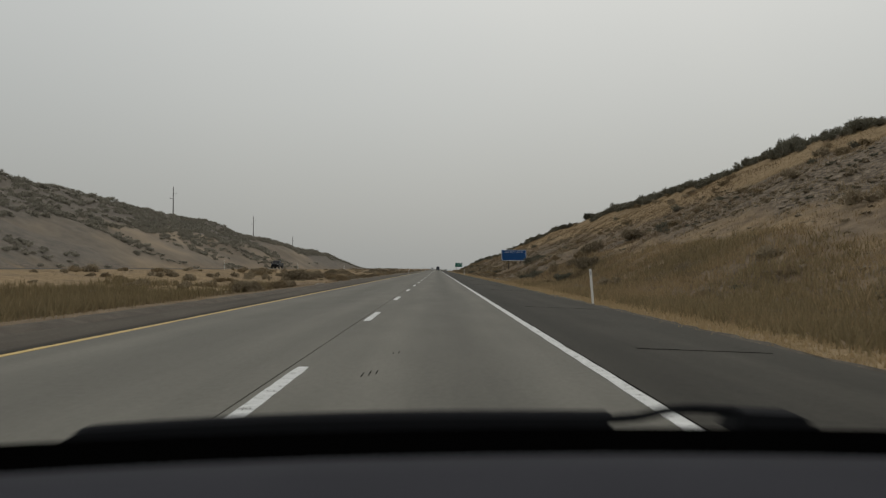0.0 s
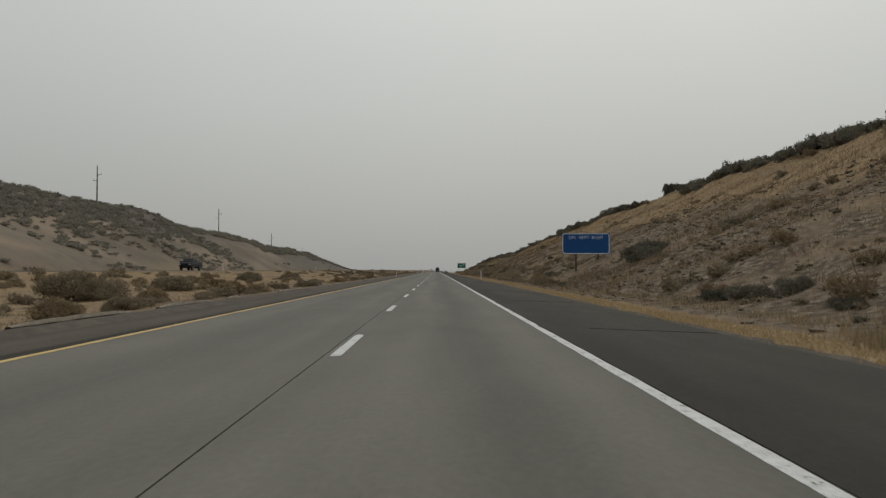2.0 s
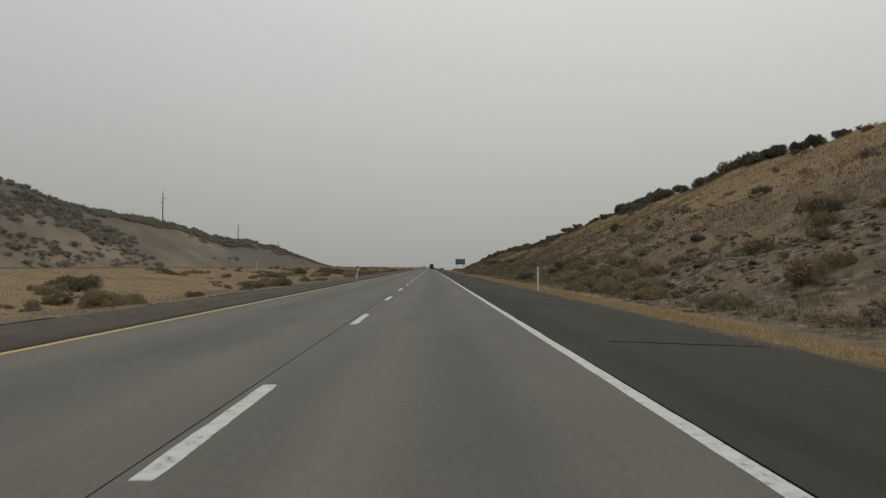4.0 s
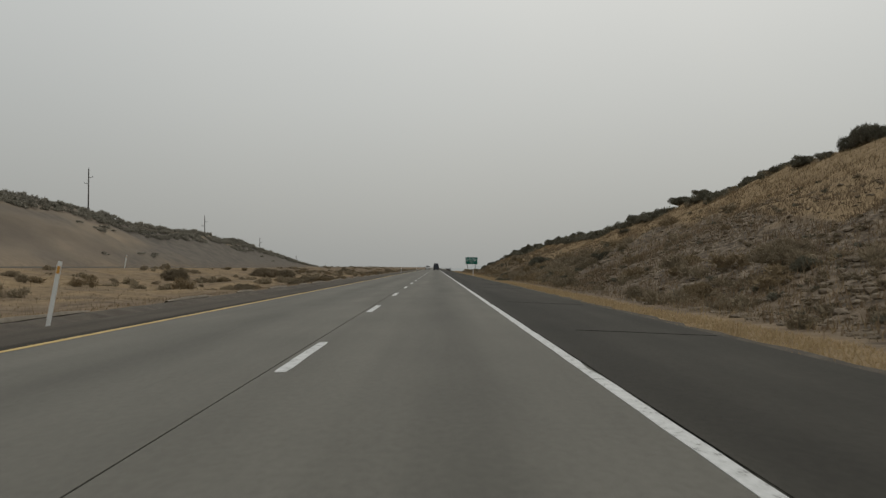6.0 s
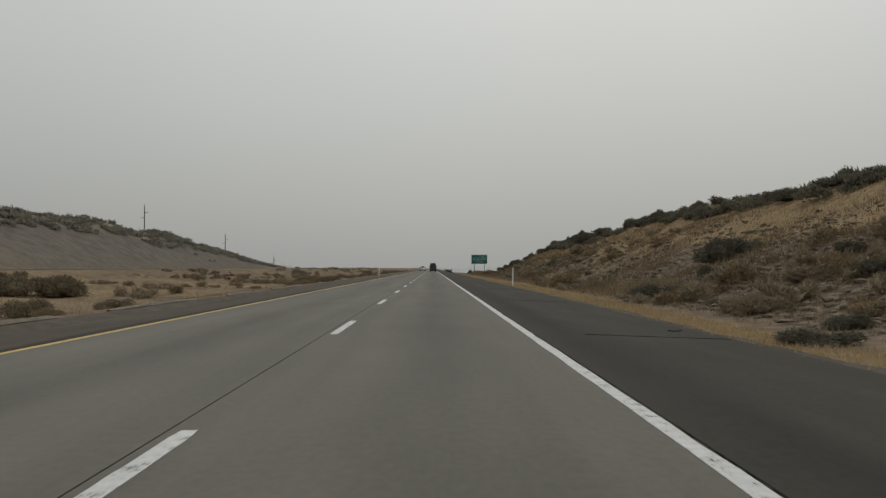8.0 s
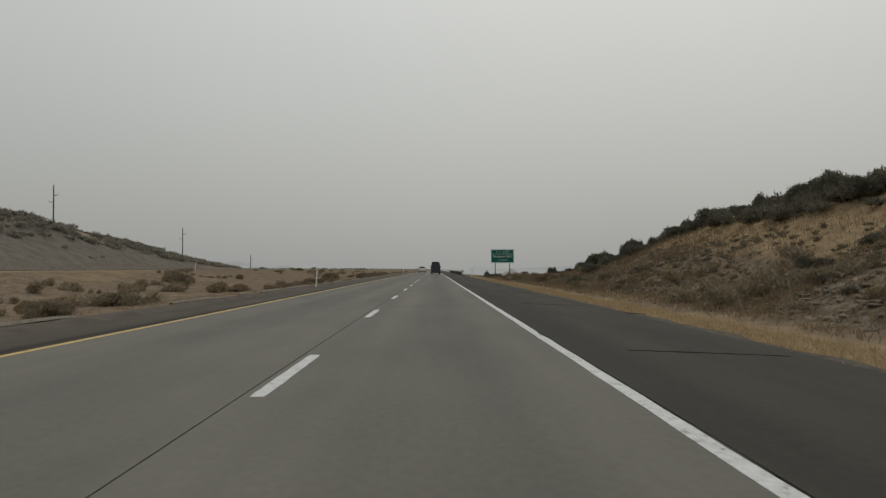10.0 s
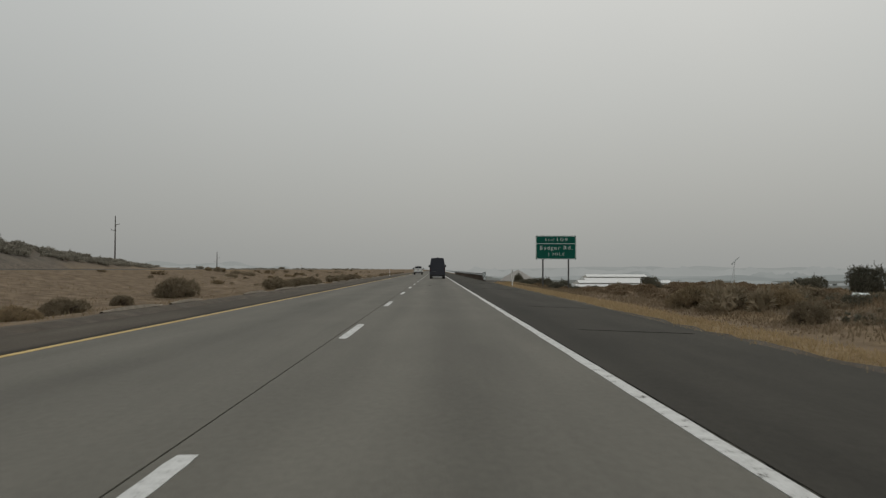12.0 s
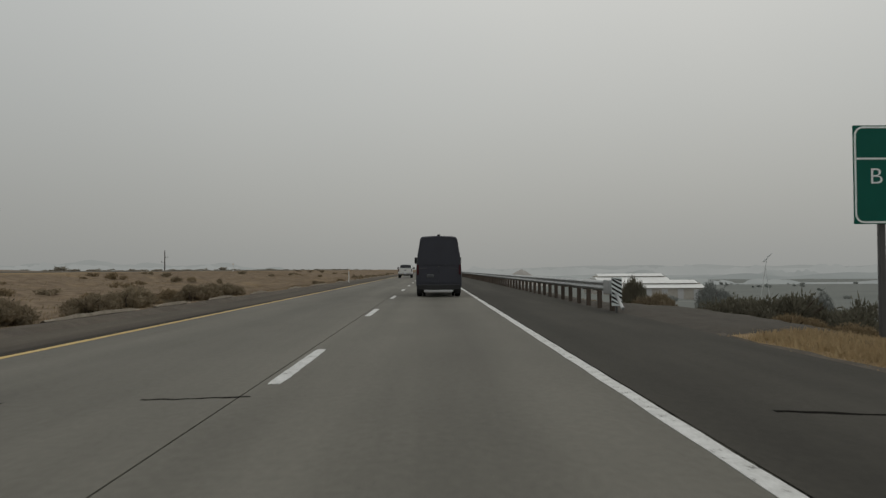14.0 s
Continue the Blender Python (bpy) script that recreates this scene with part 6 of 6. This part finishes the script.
y_, x_ = g.uniform(180, 432, n), 8.7 + 5.5 * g.uniform(0, 1, n) ** 1.2
keep = (bumps(x_, y_, 6.0, 83) + 0.5 * bumps(x_, y_, 2.0, 84) > 0.04) & (g.uniform(0, 1, n) < 0.45 + 0.55 * smooth(380, 410, y_))
tufts("brown_weeds", x_[keep], y_[keep], 0.08, 0.36, M_BROWN_WEED, "red-brown dead weeds behind the golden verge", seed=12, width=0.022, spread=0.25, blades=6)
n = 15000
y_, x_ = g.uniform(450, 560, n), 7.8 + 20 * g.uniform(0, 1, n) ** 1.6
keep = ~((y_ > 489) & (x_ < 12.5))
tufts("fill_grass", x_[keep], y_[keep], 0.05, 0.2, M_GREYGRASS, "dry brown grass on the fill slope", seed=9)
n = 22000
y_, x_ = g.uniform(424, 476, n), 8.1 + 22 * g.uniform(0, 1, n) ** 1.35
keep = bumps(x_, y_, 7.0, 87) + 0.6 * bumps(x_, y_, 2.5, 88) > -0.16
tufts("bench_weeds", x_[keep], y_[keep], 0.02, 0.09, M_BROWN_WEED, "brown dead weeds past the end of the cutting", seed=22, width=0.024, spread=0.3, blades=5)
tufts("bench_olive_weeds", x_[~keep], y_[~keep], 0.02, 0.11, M_OLIVE, "olive-brown weeds past the end of the cutting", seed=23, width=0.022, spread=0.3, blades=5)
low = []
while len(low) < 520:
    y_, x_ = g.uniform(418, 470), 9.4 + 17 * g.uniform(0, 1) ** 1.2
    if float(bumps(np.array(x_), np.array(y_), 6.0, 89)) + g.uniform(-0.3, 0.3) < 0.0:
        continue
    r_ = g.uniform(0.22, 0.62)
    low.append(FAR_V["sagebrush"][len(low) % 5] * np.array([r_ * 1.3, r_ * 1.3, r_ * g.uniform(0.45, 0.8)]) + np.array([x_, y_, float(ground_z(x_, y_)) - 0.05]))
tagged(new("bench_low_brush", quads_mesh("bench_low_brush", np.concatenate(low), M_BROWN_WEED, 3)), "low red-brown brush past the end of the cutting", "brush", kind="stuff")
n = 5000
y_, x_ = g.uniform(484, 491, n), 6.6 + 7 * g.uniform(0, 1, n) ** 1.3
x_ = x_ + 2.2 * smooth(488.5, 491, y_)
tufts("sign_grass", x_, y_, 0.05, 0.22, M_VERGE_STRAW, "golden dry grass at the foot of the exit sign", seed=10)


# ---- scraps on the verge and shoulder ----
def build_tyre_scrap(x, y, turn):
    """A torn strip of tread, curled up at its ends."""
    t = thing("tyre_scrap", x, y, shoulder_z(x), "torn black strip of tyre tread on the asphalt shoulder", "tyre scrap", "tyre scraps on the shoulder", radians(turn))
    rings = []
    for i in range(9):
        u = i / 8 - 0.5
        w_ = 0.055 * (1 - 1.1 * abs(u)) + 0.012 * math.sin(i * 2.3)
        rings.append([(0.30 * u, -w_, 0.002 + 0.05 * u * u), (0.30 * u, w_, 0.002 + 0.03 * u * u), (0.30 * u, w_ * 0.8, 0.018 + 0.03 * u * u), (0.30 * u, -w_ * 0.8, 0.018 + 0.05 * u * u)])
    part("tread", loft_bm(rings), M_TYRE, t)
    return t


def build_litter(x, y, mat, label, size):
    """A crumpled piece of card or cup in the grass."""
    t = thing("litter", x, y, float(ground_z(x, y)) + 0.02, label, "litter", "litter on the verge", x * 7)
    rnd = random.Random(int(y * 10))
    bm = box_bm(-size, size, -size * 0.6, size * 0.6, 0.0, size * 0.7)
    bmesh.ops.subdivide_edges(bm, edges=bm.edges[:], cuts=1, use_grid_fill=True)
    for v in bm.verts:
        v.co += Vector((rnd.uniform(-1, 1), rnd.uniform(-1, 1), rnd.uniform(0, 1))) * size * 0.25
    part("scrap", bm, mat, t)
    return t


# The scrap at y 208.6 stands in for a piece of pavement crack.
for x_, y_, turn_ in ((5.24, 288.4, 8), (5.4, 200.4, -5), (4.62, 208.6, 4), (5.6, 406.2, 20)):
    build_tyre_scrap(x_, y_, turn_)
build_litter(7.65, 374.8, M_SIGN_WHITE, "crumpled white paper cup in dry grass", 0.05)
build_litter(13.0, 430.8, M_SIGN_WHITE, "crumpled white plastic sheet caught in dry brush", 0.2)
build_litter(6.9, 403.1, M_SIGN_WHITE, "crumpled white card scrap in dry grass", 0.055)
build_litter(6.5, 404.6, M_PALE, "flattened grey can on the gravel verge", 0.045)


# ---- loose rock on the cutting ----
def build_rocks():
    rr = np.random.default_rng(5)
    ico = bmesh.new()
    bmesh.ops.create_icosphere(ico, subdivisions=1, radius=1.0)
    V0 = np.array([v.co[:] for v in ico.verts])
    F0 = np.array([[v.index for v in f.verts] for f in ico.faces])
    ico.free()
    vs, fs, k = [], [], 0
    while k < 13000:
        y_ = rr.uniform(20, 400)
        xc = float(np.interp(y_, RIGHT_CREST[:, 0], RIGHT_CREST[:, 1]))
        s_ = -0.07 + 0.69 * rr.random() ** 1.3
        x_ = 10 + (xc - 10) * s_
        if y_ < 105 and rr.random() < 0.85:
            continue
        if float(bumps(np.array(x_), np.array(y_), 15.0, 91)) + 0.25 * math.sin(y_ / 40) < rr.uniform(-0.35, 0.25):
            k += 0.05
            continue
        sz = (0.03 + 0.17 * rr.random() ** 2.0) * np.array([1, 1.5, 0.5]) * rr.uniform(0.7, 1.3, 3)
        P = V0 * sz * rr.uniform(0.75, 1.25, (len(V0), 1))
        a = rr.uniform(0, 6.28)
        P = P @ np.array([[math.cos(a), math.sin(a), 0], [-math.sin(a), math.cos(a), 0], [0, 0, 1]])
        P = P + np.array([x_, y_, float(ground_z(x_, y_)) + sz[2] * 0.2])
        fs.append(F0 + len(vs) * len(V0))
        vs.append(P)
        k += 1
    V = np.concatenate(vs)
    Fq = np.concatenate(fs)
    me = quads_mesh("slope_rocks", V[Fq.ravel()], M_ROCK, 3)
    tagged(new("slope_rocks", me), "loose brown basalt rocks on the cutting's slope", "rocks", kind="stuff")


build_rocks()


def build_valley_trees():
    """Small round trees dotted over the valley floor."""
    rr = np.random.default_rng(15)
    out = []
    while len(out) < 130:
        y_, x_ = rr.uniform(760, 1600), rr.uniform(110, 900)
        if (90 < x_ < 225 and 960 < y_ < 1230) or float(bumps(np.array(x_), np.array(y_), 130.0, 71)) + rr.uniform(-0.3, 0.3) < 0.05:
            continue
        r_ = rr.uniform(1.6, 4.4)
        out.append(FAR_V["dark_brush"][len(out) % 5] * np.array([r_ * 1.2, r_ * 1.2, r_ * rr.uniform(0.9, 1.5)]) + np.array([x_, y_, float(ground_z(x_, y_)) - 0.3]))
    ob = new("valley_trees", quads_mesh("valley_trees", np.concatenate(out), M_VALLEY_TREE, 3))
    tagged(ob, "grey-green trees scattered over the valley, paled for haze", "trees", kind="stuff")


# Leaf colour is lifted to pale grey to stand in for valley haze.
M_VALLEY_TREE = island_foliage("valley_tree_haze_leaves", (0.27, 0.285, 0.268), (0.36, 0.373, 0.352))
build_valley_trees()


def build_valley_tree(x, y, r, top, mat, label, seed):
    """A broad tree down in the valley: a forked trunk under a lobed crown."""
    rr = np.random.default_rng(seed)
    z = float(ground_z(x, y))
    h = top - z
    t = thing("valley_tree", x, y, z, label, "tree", "trees at the valley's edge")
    bm = tube_bm((0, 0, -0.3), (0.1, 0, h * 0.4), 0.28, 0.2, 8)
    for k in range(4):
        a = k * 1.6 + rr.uniform(0, 1)
        tube_bm((0.1, 0, h * 0.36), (math.cos(a) * r * 0.5, math.sin(a) * r * 0.5, h * rr.uniform(0.6, 0.8)), 0.14, 0.05, 6, bm)
    part("trunk", bm, M_STEM, t)
    V = leaf_cloud(rr, 4200, 0.022, 14, 1, 0.14) * np.array([r * 1.35, r * 1.35, h * 1.22]) + np.array([0, 0, h * 0.12])
    crown = new("crown", quads_mesh("crown", V, mat, 3))
    crown.parent = t


# Two copies of one foliage, the farther painted paler to imitate haze.
M_VALLEY_NEAR = island_foliage("valley_edge_haze_leaves", (0.125, 0.130, 0.120), (0.20, 0.205, 0.188))
M_VALLEY_MID = island_foliage("valley_mid_haze_leaves", (0.17, 0.18, 0.17), (0.24, 0.25, 0.235))
for i, (x_, y_, r_, top_) in enumerate(((53, 590, 2.6, -6.0), (57.5, 594, 3.0, -5.3), (60.5, 588, 2.8, -6.2), (66, 596, 3.0, -5.9), (71, 590, 2.2, -6.6), (77, 594, 3.2, -5.8), (86, 590, 2.6, -6.2), (48, 604, 2.4, -6.9))):
    build_valley_tree(x_, y_, r_, top_, M_VALLEY_NEAR, "dark broad tree below the fill slope, slightly paled for haze", 40 + i)
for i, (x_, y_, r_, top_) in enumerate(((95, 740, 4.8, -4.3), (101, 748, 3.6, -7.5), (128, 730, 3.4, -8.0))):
    build_valley_tree(x_, y_, r_, top_, M_VALLEY_MID, "grey tree on the valley floor, haze in its leaf colour", 60 + i)


def build_haze_painted_woods():
    """Far belts of trees with smoke haze painted into a glow: low rises with a jagged leafy skyline."""
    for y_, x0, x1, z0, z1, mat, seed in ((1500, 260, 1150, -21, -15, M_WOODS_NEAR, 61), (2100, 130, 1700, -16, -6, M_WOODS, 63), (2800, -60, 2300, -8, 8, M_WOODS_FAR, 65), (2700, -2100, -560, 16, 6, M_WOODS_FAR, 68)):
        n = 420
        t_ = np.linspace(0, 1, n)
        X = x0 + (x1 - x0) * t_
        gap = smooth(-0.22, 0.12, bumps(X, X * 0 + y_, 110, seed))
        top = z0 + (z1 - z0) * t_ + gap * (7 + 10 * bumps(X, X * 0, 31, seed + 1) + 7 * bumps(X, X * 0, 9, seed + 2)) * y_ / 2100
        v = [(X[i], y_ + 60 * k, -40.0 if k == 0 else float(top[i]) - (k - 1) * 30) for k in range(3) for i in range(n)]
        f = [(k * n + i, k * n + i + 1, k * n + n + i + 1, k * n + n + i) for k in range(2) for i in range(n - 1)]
        tagged(new("backdrop_woods", mesh_from("backdrop_woods", v, f, mat, True)), "grey-green belt of far trees, glowing with painted smoke haze", "woods", kind="structure")


# Glowing woods colours, painted paler belt by belt for thickening haze.
M_WOODS_NEAR = haze("woods_painted_haze", (0.240, 0.256, 0.246), (0.268, 0.283, 0.271), 0.03)
M_WOODS = haze("woods_painted_haze_mid", (0.252, 0.268, 0.258), (0.282, 0.297, 0.285), 0.02)
M_WOODS_FAR = haze("woods_painted_haze_far", (0.302, 0.314, 0.302), (0.322, 0.333, 0.320), 0.01)
build_haze_painted_woods()
